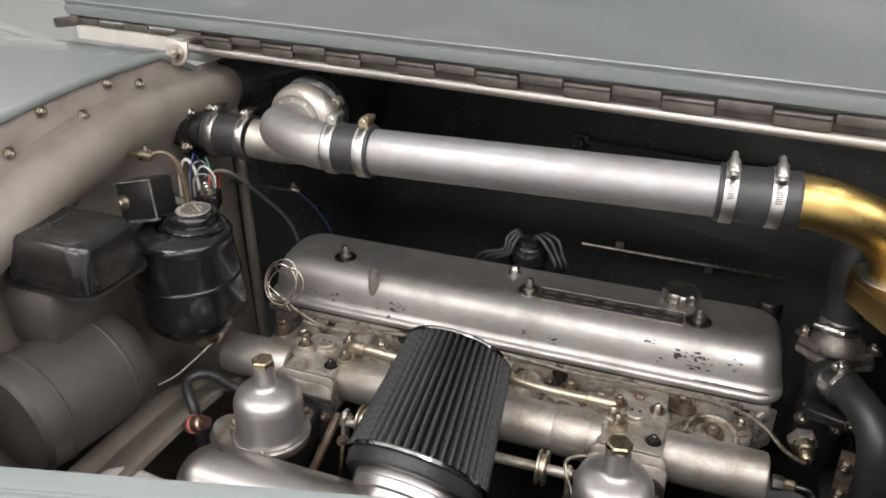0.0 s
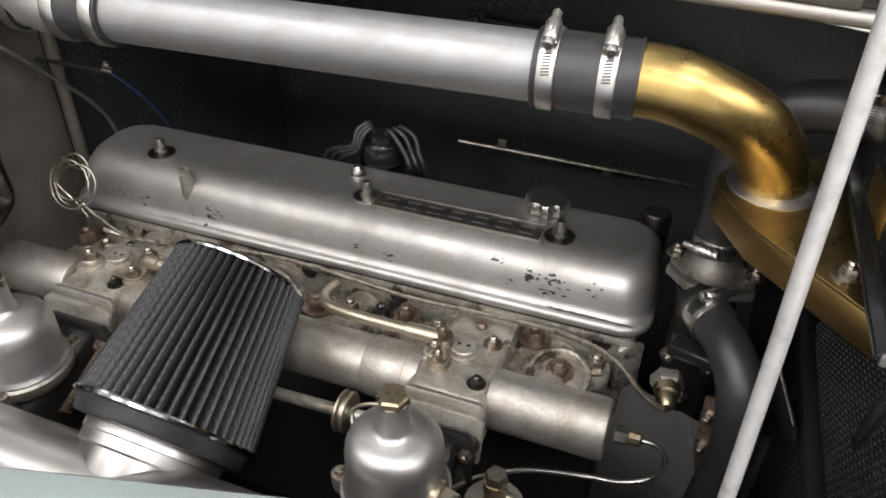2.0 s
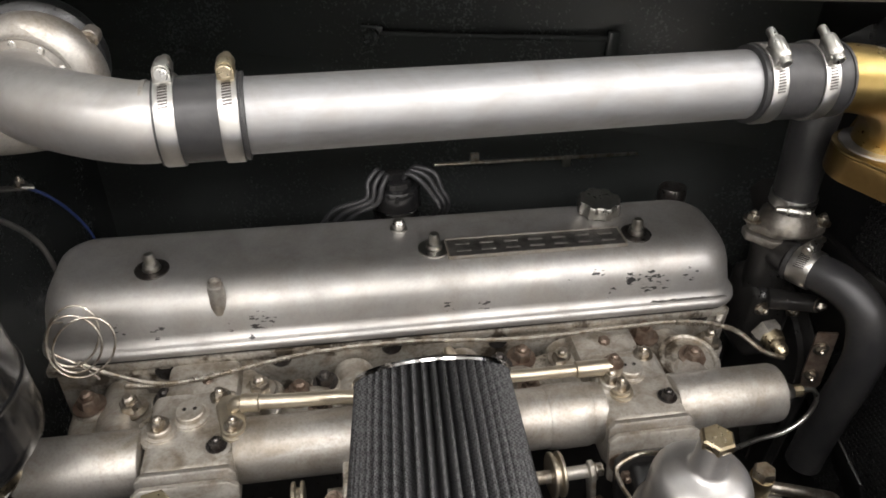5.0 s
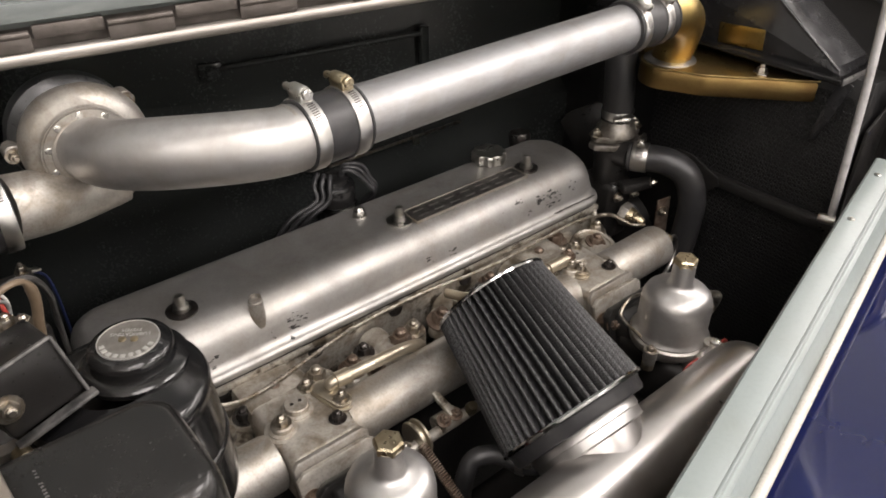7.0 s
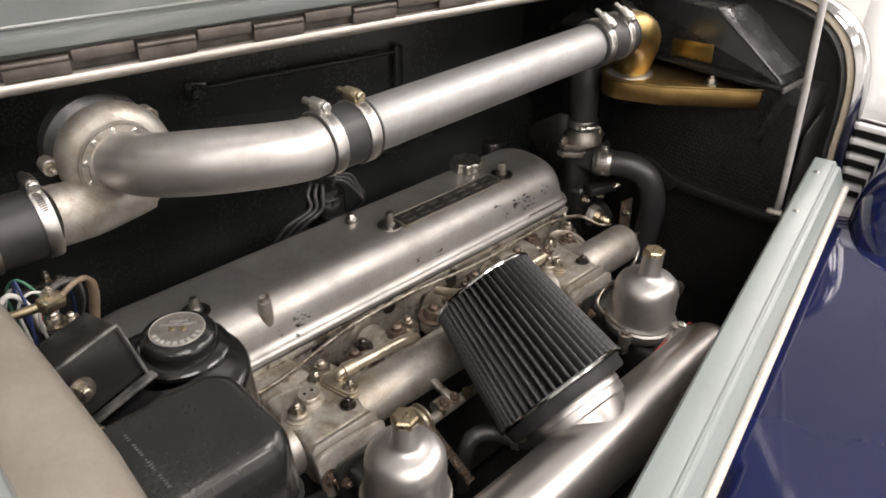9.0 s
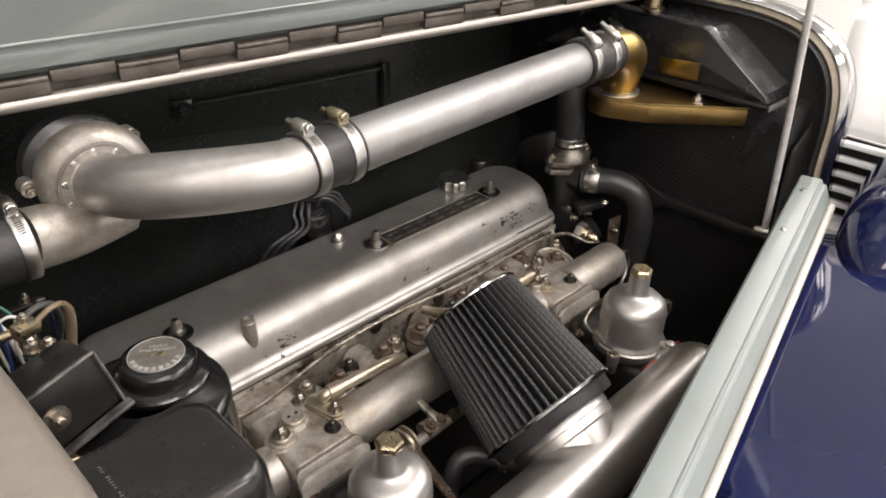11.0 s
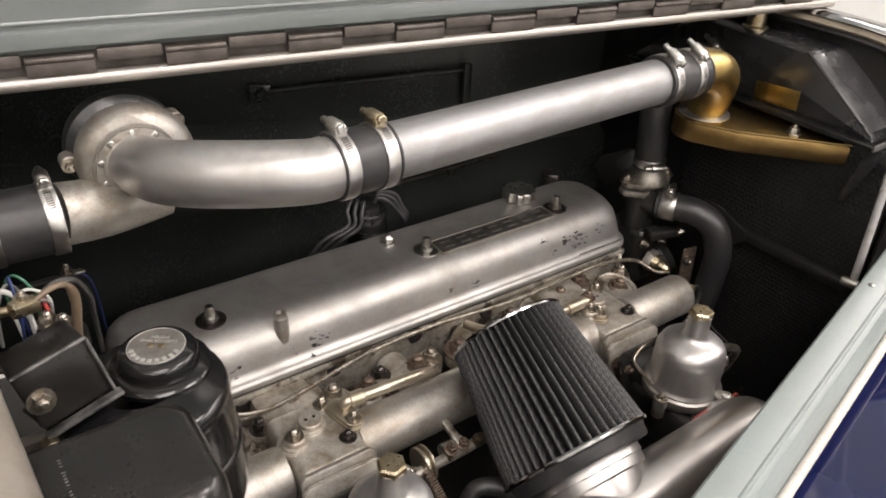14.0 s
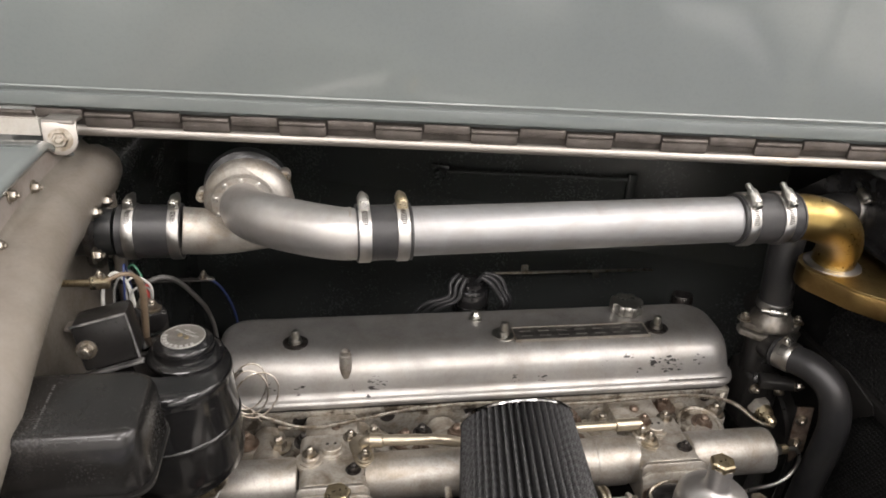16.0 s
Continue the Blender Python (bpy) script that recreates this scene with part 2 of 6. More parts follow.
M_FLOOR = mk("pale_showroom_floor", (0.56, 0.56, 0.55), 0.3, 0.0, (0.48, 0.48, 0.47), 3, bump=0.02)
M_CORE = mk("black_radiator_core", (0.006, 0.006, 0.006), 0.5, 0.0, (0.016, 0.0155, 0.015), 40)
M_CELL = mk("worn_cell_edges", (0.026, 0.026, 0.025), 0.4, 0.2, (0.016, 0.016, 0.016), 14, 0.4, 0.65)


def plain(name, col, rough=0.45, metal=0.0):
    return mk(name, col, rough, metal, tuple(v * 0.75 for v in col), 80, 0.4, 0.7, 0.08, 0.0)


M_WBLUE, M_WGREEN, M_WTAN = plain("blue_wire", (0.02, 0.035, 0.12)), plain("green_wire", (0.04, 0.15, 0.09)), plain("tan_wire", (0.15, 0.11, 0.072))
M_WWHITE, M_WRED, M_WGREY, M_WBLACK = plain("white_wire", (0.62, 0.62, 0.58)), plain("red_wire", (0.35, 0.04, 0.03)), plain("grey_cable", (0.22, 0.22, 0.21)), plain("black_wire", (0.02, 0.02, 0.02))
M_RED = plain("red_gasket", (0.26, 0.04, 0.03))


# ---- building helpers ----
def along(at, axis, up=(0, 0, 1)):
    """A pose at a place with its z along axis."""
    z = Vector(axis).normalized()
    x = Vector(up).cross(z)
    x = x.normalized() if x.length > 1e-4 else Vector((1, 0, 0))
    y = z.cross(x)
    m = Matrix((x, y, z)).transposed().to_4x4()
    m.translation = at
    return m


def thing(name, label, category, at=(0, 0, 0), group="", kind=""):
    ob = new(name)
    ob.empty_display_size = 0.01
    ob.location = at
    return tagged(ob, label, category, group, kind)


def back(parent):
    return Matrix.Translation(-parent.location) if parent.type == "EMPTY" else Matrix.Identity(4)


def mesh_of(name, bm, material, angle=38, fix=True):
    me = bpy.data.meshes.new(name)
    if fix:
        bmesh.ops.recalc_face_normals(bm, faces=bm.faces)
    for f in bm.faces:
        f.smooth = True
    for e in bm.edges:
        if len(e.link_faces) == 2 and e.calc_face_angle(0) > radians(angle):
            e.smooth = False
    bm.to_mesh(me)
    bm.free()
    for one in material if isinstance(material, (list, tuple)) else (material,):
        me.materials.append(one)
    return me


def part(name, bm, material, parent=None, label="", angle=38, fix=True):
    me = mesh_of(name, bm, material, angle, fix)
    ob = new(name, me)
    if parent is not None:
        ob.parent = parent
        ob.matrix_parent_inverse = back(parent)
    if label:
        ob["label"] = label
    return ob


def put_copy(name, me, m, parent, label=""):
    """One more object on a shared mesh, at the pose m."""
    ob = new(name, me)
    ob.parent = parent
    ob.matrix_parent_inverse = back(parent)
    ob.matrix_basis = m
    if label:
        ob["label"] = label
    return ob


def whole(name, bm, material, label, category, group="", kind="", angle=38, fix=True):
    return tagged(part(name, bm, material, None, "", angle, fix), label, category, group, kind)


def lathe(prof, m=Matrix.Identity(4), seg=32, bm=None):
    """Turns the profile (radius, height) round z."""
    bm = bm or bmesh.new()
    rings = []
    for r, z in prof:
        if r < 1e-6:
            rings.append([bm.verts.new(m @ Vector((0, 0, z)))])
        else:
            rings.append([bm.verts.new(m @ Vector((r * math.cos(2 * math.pi * k / seg), r * math.sin(2 * math.pi * k / seg), z))) for k in range(seg)])
    for a, b in zip(rings, rings[1:]):
        for k in range(seg):
            j = (k + 1) % seg
            if len(a) == 1 and len(b) == 1:
                continue
            if len(a) == 1:
                bm.faces.new((a[0], b[k], b[j]))
            elif len(b) == 1:
                bm.faces.new((a[k], a[j], b[0]))
            else:
                bm.faces.new((a[k], a[j], b[j], b[k]))
    return bm


def rings_mesh(rings, bm=None, caps=True, closed=True):
    """Skins rows of points."""
    bm = bm or bmesh.new()
    vs = [[bm.verts.new(p) for p in ring] for ring in rings]
    n = len(vs[0])
    for a, b in zip(vs, vs[1:]):
        for k in range(n if closed else n - 1):
            j = (k + 1) % n
            bm.faces.new((a[k], a[j], b[j], b[k]))
    if caps:
        bm.faces.new(vs[0][::-1])
        bm.faces.new(vs[-1])
    return bm


def sheet(rings, thick, pick=None):
    """A thin curved sheet through rows of points, with real thickness; pick gives the material index for a place."""
    bm = rings_mesh(rings, None, False, False)
    bm.normal_update()
    front = {v: v.co.copy() for v in bm.verts}
    behind = {v: bm.verts.new(v.co - v.normal * thick) for v in list(front)}
    for f in list(bm.faces):
        if pick:
            f.material_index = pick(f.calc_center_median())
        g = bm.faces.new([behind[v] for v in reversed(f.verts)])
        g.material_index = f.material_index
    for e in [e for e in bm.edges if len(e.link_faces) == 1 and e.verts[0] in front and e.verts[1] in front]:
        a, b = e.verts
        if e.link_faces[0].loops[0] and [l for l in e.link_faces[0].loops if l.vert == a][0].link_loop_next.vert == b:
            a, b = b, a
        bm.faces.new((a, b, behind[b], behind[a]))
    return bm


def smooth_line(pts, steps=8):
    pts = [Vector(p) for p in pts]
    if len(pts) < 3:
        return [pts[0].lerp(pts[-1], k / steps) for k in range(steps + 1)]
    out = []
    for i in range(len(pts) - 1):
        p0, p1, p2, p3 = pts[max(i - 1, 0)], pts[i], pts[i + 1], pts[min(i + 2, len(pts) - 1)]
        for k in range(steps):
            t = k / steps
            out.append(0.5 * ((2 * p1) + (p2 - p0) * t + (2 * p0 - 5 * p1 + 4 * p2 - p3) * t * t + (3 * p1 - p0 - 3 * p2 + p3) * t ** 3))
    return out + [pts[-1]]


def sweep(pts, r, seg=12, steps=8, caps=True, bm=None, smooth=True, ribs=None):
    """A round tube along a line; r is a number or a function of the way 0..1."""
    line = smooth_line(pts, steps) if smooth else [Vector(p) for p in pts]
    n = len(line)
    rings, side = [], None
    for i, p in enumerate(line):
        d = (line[min(i + 1, n - 1)] - line[max(i - 1, 0)]).normalized()
        if side is None:
            side = d.orthogonal().normalized()
        side = (side - d * side.dot(d)).normalized()
        other = d.cross(side)
        rad = r(i / (n - 1)) if callable(r) else r
        if ribs:
            rad *= 1 + ribs * (i % 2)
        rings.append([p + rad * (math.cos(2 * math.pi * k / seg) * side + math.sin(2 * math.pi * k / seg) * other) for k in range(seg)])
    return rings_mesh(rings, bm, caps)


def rbox(sx, sy, sz, m=Matrix.Identity(4), bevel=0.003, seg=2, bm=None):
    """A box with rounded edges, centred in m."""
    own = bmesh.new()
    bmesh.ops.create_cube(own, size=1, matrix=Matrix.Diagonal((sx, sy, sz, 1)))
    if bevel:
        bmesh.ops.bevel(own, geom=own.edges[:], offset=bevel, segments=seg, profile=0.5, affect="EDGES")
    bmesh.ops.transform(own, matrix=m, verts=own.verts)
    return merged(own, bm)


def merged(own, bm):
    if bm is None:
        return own
    me = bpy.data.meshes.new("join")
    own.to_mesh(me)
    own.free()
    bm.from_mesh(me)
    bpy.data.meshes.remove(me)
    return bm


def prism(poly, depth, m=Matrix.Identity(4), bevel=0.0, seg=2, bm=None):
    """The outline poly in xy, raised by depth along z."""
    own = bmesh.new()
    low = [own.verts.new((x, y, 0)) for x, y in poly]
    top = [own.verts.new((x, y, depth)) for x, y in poly]
    n = len(poly)
    own.faces.new(low[::-1])
    own.faces.new(top)
    for k in range(n):
        own.faces.new((low[k], low[(k + 1) % n], top[(k + 1) % n], top[k]))
    if bevel:
        bmesh.ops.recalc_face_normals(own, faces=own.faces)
        bmesh.ops.bevel(own, geom=own.edges[:], offset=bevel, segments=seg, profile=0.5, affect="EDGES")
    bmesh.ops.transform(own, matrix=m, verts=own.verts)
    return merged(own, bm)


def disc_outline(r, n=20, cx=0, cy=0, a0=0, a1=2 * math.pi):
    return [(cx + r * math.cos(a0 + (a1 - a0) * k / n), cy + r * math.sin(a0 + (a1 - a0) * k / n)) for k in range(n if a1 - a0 > 6.2 else n + 1)]


def hex_bm(r, h, chamfer=0.12):
    prof = [(0, 0), (r, 0), (r, h * (1 - chamfer * 2)), (r * 0.86, h), (0, h)]
    return lathe(prof, seg=6)


def bolt_meshes(mat, r):
    bm = lathe([(0, 0), (r * 1.5, 0), (r * 1.5, r * 0.22), (r * 0.9, r * 0.22)], seg=14)
    b2 = hex_bm(r, r * 0.95)
    bmesh.ops.translate(b2, verts=b2.verts, vec=(0, 0, r * 0.2))
    bm = merged(b2, bm)
    bm = merged(lathe([(r * 0.55, r * 1.1), (r * 0.55, r * 1.55), (r * 0.35, r * 1.75), (0, r * 1.75)], seg=8), bm)
    return mesh_of("bolt", bm, mat, 30)


BOLT, RUSTBOLT, DARKBOLT = bolt_meshes(M_BOLT, 0.0065), bolt_meshes(M_RUSTY, 0.0065), bolt_meshes(M_DARKBOLT, 0.006)


def screw_mesh(mat, r):
    bm = lathe([(0, 0), (r, 0), (r, r * 0.35), (r * 0.7, r * 0.65), (0, r * 0.75)], seg=14)
    return mesh_of("screw", rbox(r * 1.7, r * 0.22, r * 0.2, Matrix.Translation((0, 0, r * 0.72)), 0, bm=bm), mat, 30)


SCREW = screw_mesh(M_STEEL, 0.006)


def hose_clamp(at, axis, r, screw_dir, label="stainless worm-drive clamp tightened round the hose", brass=False, width=0.012):
    t = thing("hose_clamp", label, "hose clamp", at, "hose clamps")
    m = along(at, axis)
    h = width / 2
    part("band", lathe([(r, -h), (r + 0.0014, -h), (r + 0.0018, -h + 0.001), (r + 0.0018, h - 0.001), (r + 0.0014, h), (r, h), (r, -h)], m, 40), M_BAND, t)
    sd = Vector(screw_dir)
    ax = Vector(axis).normalized()
    sd = (sd - ax * sd.dot(ax)).normalized()
    tang = ax.cross(sd).normalized()
    slots = bmesh.new()
    for k in range(8):
        a = 0.42 + 0.075 * k * 0.026 / r
        out = sd * math.cos(a) + tang * math.sin(a)
        rbox(width * 0.5, 0.0011, 0.0006, Matrix.Translation(Vector(at) + out * (r + 0.0018)) @ Matrix((ax, out.cross(ax), out)).transposed().to_4x4() @ pose(0, 0, 0, 0, 0, 8), 0, bm=slots)
    tagged(part("perforation", slots, M_DARKBOLT, t), kind="stuff")
    c = Vector(at) + sd * (r + 0.006)
    hm = along(c - tang * 0.011, tang, sd)
    body = lathe([(0, 0), (0.0052, 0), (0.0060, 0.002), (0.0060, 0.016), (0.0050, 0.018), (0, 0.018)], hm, 16)
    rbox(0.011, 0.007, 0.018, along(c - sd * 0.003, tang, sd), 0.001, bm=body)
    part("screw_housing", body, M_BRASSHEX if brass else M_STEEL, t)
    head = lathe([(0, 0), (0.0046, 0), (0.0046, 0.0045), (0.0036, 0.0055), (0, 0.0055)], along(c + tang * 0.0065, tang, sd), 12)
    lathe([(0, 0), (0.0030, 0.001), (0.0034, 0.002), (0.0034, 0.012), (0, 0.012)], along(c - tang * 0.022, tang, sd), 10, head)
    rbox(0.0009, 0.0078, 0.0006, along(c + tang * 0.0121, tang, sd), 0, bm=head)
    part("screw", head, M_BRASSHEX if brass else M_STEEL, t)
    return t


# ---- the showroom ----
def slab(name, x0, x1, y0, y1, z0, z1, mat, label, category):
    bm = rbox(x1 - x0, y1 - y0, z1 - z0, Matrix.Translation(((x0 + x1) / 2, (y0 + y1) / 2, (z0 + z1) / 2)), 0)
    return whole(name, bm, mat, label, category, "", "structure")


slab("floor", -4.2, 5.2, -4.7, 3.2, -0.1, 0, M_FLOOR, "pale polished showroom floor", "floor")
slab("ceiling", -4.2, 5.2, -4.7, 3.2, 3.2, 3.3, M_WALL, "plain white showroom ceiling", "ceiling")
slab("wall_west", -4.2, -4.1, -4.6, 3.1, 0, 3.2, M_WALL, "plain white showroom wall", "wall")
slab("wall_east", 5.1, 5.2, -4.6, 3.1, 0, 3.2, M_WALL, "plain white showroom wall", "wall")
slab("wall_south", -4.2, 5.2, -4.7, -4.6, 0, 3.2, M_WALL, "plain white showroom wall", "wall")
slab("wall_north", -4.2, 5.2, 3.1, 3.2, 0, 3.2, M_WALL, "plain white showroom wall", "wall")


def hinge_y(x):
    return 0.035 - 0.1434 * (x + 0.258)


def ledge_y(x):
    return -0.355 + 0.2205 * (x - 0.70)


def ledge_z(x):
    return 1.0 + 0.040 * (x - 0.70)


# ---- body of the car round the bay ----
def strip(line, prof, up=(0, 0, 1), bm=None, caps=True):
    """Sweeps an open or closed profile (side, up) along a line of places; side is to the right of the way."""
    rings = []
    line = [Vector(p) for p in line]
    for i, p in enumerate(line):
        d = (line[min(i + 1, len(line) - 1)] - line[max(i - 1, 0)]).normalized()
        s = d.cross(Vector(up)).normalized()
        u = s.cross(d)
        rings.append([p + s * a + u * b for a, b in prof])
    return rings_mesh(rings, bm, caps)


def ledge_line(off=0.0, dz=0.0, x0=-0.42, x1=0.757, n=12):
    return [(x0 + (x1 - x0) * k / n, ledge_y(x0 + (x1 - x0) * k / n) + off, ledge_z(x0 + (x1 - x0) * k / n) + dz) for k in range(n + 1)]


# side along the way +x is -y
whole("bay_ledge", strip(ledge_line(), [(0, -0.022), (0, -0.002), (0.002, 0), (0.026, 0.0005), (0.0285, -0.001), (0.030, -0.005), (0.032, -0.0058), (0.0345, -0.006), (0.036, -0.008), (0.0455, -0.030), (0.042, -0.032), (0.006, -0.024)]),
      M_LEDGE, "pale green-grey painted ledge along the open engine bay", "car body", "", "structure")
whole("ledge_bead", strip(ledge_line(-0.0285, -0.0005), [(0.0020 * math.cos(a), 0.0016 * math.sin(a)) for a in (k * math.pi / 4 for k in range(8))]), M_LEDGE, "fine raised bead along the outer edge of the ledge", "trim", "", "structure")
whole("wing_bead", strip(ledge_line(-0.0505, -0.030), [(0.0050 * math.cos(a), 0.0050 * math.sin(a)) for a in (k * math.pi / 5 for k in range(10))]), M_CREAM,
      "cream piping between the ledge and the blue wing", "piping", "", "structure")
for lx in (0.60, 0.715):
    ls = tagged(new("ledge_screw", SCREW), "small slotted steel screw set in the pale ledge", "screw", "ledge screws")
    ls.matrix_basis = Matrix.Translation((lx, ledge_y(lx) - 0.012, ledge_z(lx) + 0.0003)) @ pose(0, 0, 0, 0, 0, 30) @ Matrix.Diagonal((0.6, 0.6, 0.4, 1))
# inner side below the ledge
whole("inner_wing_near", strip(ledge_line(0.004, -0.022, -0.30, 0.757), [(0, 0), (0.004, 0), (0.030, -0.5), (0.026, -0.5)]), M_BULKDARK,
      "dusty brown inner wing panel of the engine bay", "car body", "", "structure")


def wing_height(x, s):
    """Height of the blue wing s metres out from the piping."""
    crown = 0.958 + 0.02 * (x - 0.7) - 0.012 + 0.035 * math.sin(min(s / 0.42, 1) * math.pi * 0.62) - 0.55 * max(s - 0.30, 0) ** 1.6
    return crown - 0.42 * max(x - 0.72, 0)


def wing():
    rings = []
    for i in range(41):
        x = -0.45 + 1.75 * i / 40
        y = ledge_y(min(x, 0.80)) - 0.0525
        rings.append([(x, y - s, wing_height(x, s)) for s in (k * 0.72 / 36 for k in range(37))])
    return whole("front_wing", sheet(rings, 0.002), M_BLUE, "glossy dark blue front wing beside the bay", "car wing", "", "structure", 60, False)


wing()


def headlamp_pod():
    rings = []
    for i in range(26):
        t = i / 25
        x = 0.640 + 0.42 * t
        r = 0.100 * math.sqrt(max(1 - (1 - min(t / 0.7, 1)) ** 2, 1e-6))
        cx, cy, cz = x, -0.486 - 0.012 * t, 0.938 + 0.04 * t
        rings.append([(cx, cy + r * math.cos(a), cz + r * 1.1 * math.sin(a)) for a in (k * 2 * math.pi / 32 for k in range(32))])
    return whole("headlamp_pod", rings_mesh(rings), M_BLUE, "dark blue streamlined headlamp pod on the wing", "headlamp", "", "", 60)


headlamp_pod()


def bonnet_panel():
    """The raised half of the bonnet, leaning towards the ledge from its hinge."""
    lean, reach = radians(17), 0.62
    rings = []
    for i in range(49):
        x = -0.50 + 1.34 * i / 48
        row = []
        for k in range(33):
            s = reach * k / 32
            bow = 0.02 * math.sin(math.pi * s / reach) + 0.0016 * math.sin(9 * x + 6 * s) * math.sin(math.pi * s / reach) + 0.0009 * math.sin(17 * x - 11 * s)
            row.append((x, hinge_y(x) - math.sin(lean) * s + bow * math.cos(lean), 1.2365 + math.cos(lean) * s + bow * math.sin(lean)))
        rings.append(row)
    bm = sheet(rings, 0.0015)
    t = thing("raised_bonnet", "raised pale green-grey half of the bonnet held up by a rod", "car bonnet", (0.2, 0, 1.247))
    part("panel", bm, M_GREEN, t, "", 60, False)
    line = [(x, hinge_y(x) - 0.004, 1.2515) for x in (-0.50 + 1.34 * k / 12 for k in range(13))]
    part("folded_edge", strip(line, [(0, -0.010), (0.004, -0.010), (0.006, -0.004), (0.0065, 0.004), (0.004, 0.0048), (0.0, 0.005)]), M_GREEN, t)
    bead = [(x, hinge_y(x) - 0.0085, 1.2625) for x in (-0.50 + 1.34 * k / 12 for k in range(13))]
    part("pressed_bead", strip(bead, [(0.0016 * math.cos(a), 0.0018 * math.sin(a)) for a in (k * math.pi / 5 for k in range(10))]), M_GREEN, t)
    return t


bonnet_panel()


def hinge():
    t = thing("piano_hinge", "long worn metal piano hinge along the bonnet centre", "hinge", (0.2, 0, 1.23), "", "structure")
    line = [(x, hinge_y(x), 1.212) for x in (-0.252 + 1.092 * k / 12 for k in range(13))]
    part("rail", strip(line, [(0.006 * math.cos(a), 0.0062 * math.sin(a)) for a in (k * math.pi / 6 for k in range(12))]), M_RAIL, t, "bright rounded nickel rail")
    part("gutter", strip(line, [(-0.004, 0.004), (-0.003, 0.006), (-0.003, 0.030), (-0.012, 0.030), (-0.014, 0.004)]), M_HINGESHADE, t)
    tail = [(x, hinge_y(x) - 0.002, 1.2165) for x in (-0.268, -0.34, -0.41, -0.48)]
    part("end_strip", strip(tail, [(-0.008, -0.010), (0.008, -0.0105), (0.011, -0.006), (0.011, 0.006), (0.007, 0.0095), (-0.008, 0.009)]), M_CREAM, t, "pale painted rail end")
    part("end_block", rbox(0.060, 0.022, 0.016, Matrix.Translation((-0.505, hinge_y(-0.505), 1.229)) @ pose(0, 0, 0, 0, -8, -8), 0.004), M_HINGE, t)
    x, k = -0.4870, 0
    d = Vector((0.9899, -0.142, 0))
    while x < 0.80:
        w = 0.0535
        mid = x + w / 2
        y = hinge_y(mid)
        turn = pose(0, 0, 0, 0, 0, -8.16)
        if k % 2 == 0:
            # leaf of the raised half wrapped over the pin, open below
            leaf = rbox(w - 0.001, 0.005, 0.0110, Matrix.Translation((mid, y - 0.0035, 1.2320)) @ turn, 0.002)
            part("upper_leaf", leaf, M_HINGE, t)
        else:
            # leaf of the fixed half, with the bright pin barrel along its top
            leaf = rbox(w - 0.001, 0.0045, 0.0130, Matrix.Translation((mid, y - 0.003, 1.2240)) @ turn, 0.0012)
            part("lower_leaf", leaf, M_HINGE, t)
            pin = lathe([(0, 0), (0.0026, 0), (0.0029, 0.0006), (0.0029, w - 0.0026), (0.0026, w - 0.002), (0, w - 0.002)], along(Vector((x + 0.001, hinge_y(x) - 0.0045, 1.2312)), d), 12)
            part("pin", pin, M_HINGE, t)
        x += w
        k += 1
    return t


hinge()


def far_half():
    """The closed half of the bonnet behind the hinge, and the far inner wing."""
    rings = []
    for i in range(13):
        x = -0.36 + 1.2 * i / 12
        h, f = hinge_y(x) + 0.012, 0.58 - 0.405 * (x + 0.0)
        f = max(f, h + 0.12)
        rings.append([(x, h + (f - h) * s, 1.235 - 0.13 * s ** 1.8) for s in (k / 10 for k in range(11))])
    whole("closed_bonnet", sheet(rings, 0.0015), M_GREEN, "closed pale green half of the bonnet beyond the hinge", "car bonnet", "", "", 60, False)
    line = [(-0.36 + 1.2 * k / 12, 0.575 - 0.408 * (-0.36 + 1.2 * k / 12), 1.10) for k in range(13)]
    whole("inner_wing_far", strip(line, [(0, 0), (-0.004, 0), (-0.004, -0.16), (0.03, -0.20), (0.03, -0.62), (0.034, -0.62), (0.034, -0.20), (0, -0.16)]), M_GREYBAY,
          "dark grey-green inner panel beyond the engine", "car body", "", "structure")


far_half()


def bay_brace():
    t = thing("bay_brace", "black painted stay bracket on the far inner panel", "bracket", (0.42, 0.4, 1.0))
    part("rod", sweep([(0.255, 0.455, 0.998), (0.41, 0.39, 1.012), (0.572, 0.325, 1.026)], 0.0045, 8), M_GREYBAY, t)
    part("upright", rbox(0.016, 0.012, 0.085, Matrix.Translation((0.575, 0.325, 0.995)), 0.002), M_GREYBAY, t)
    part("foot", rbox(0.035, 0.012, 0.03, Matrix.Translation((0.255, 0.458, 0.995)) @ pose(0, 0, 0, 0, 0, -22), 0.003), M_GREYBAY, t)
    part("boss", lathe([(0, 0), (0.012, 0), (0.012, 0.01), (0.008, 0.014), (0, 0.014)], along((0.255, 0.452, 0.996), (-0.37, -0.93, 0)), 16), M_GREYBAY, t)


bay_brace()


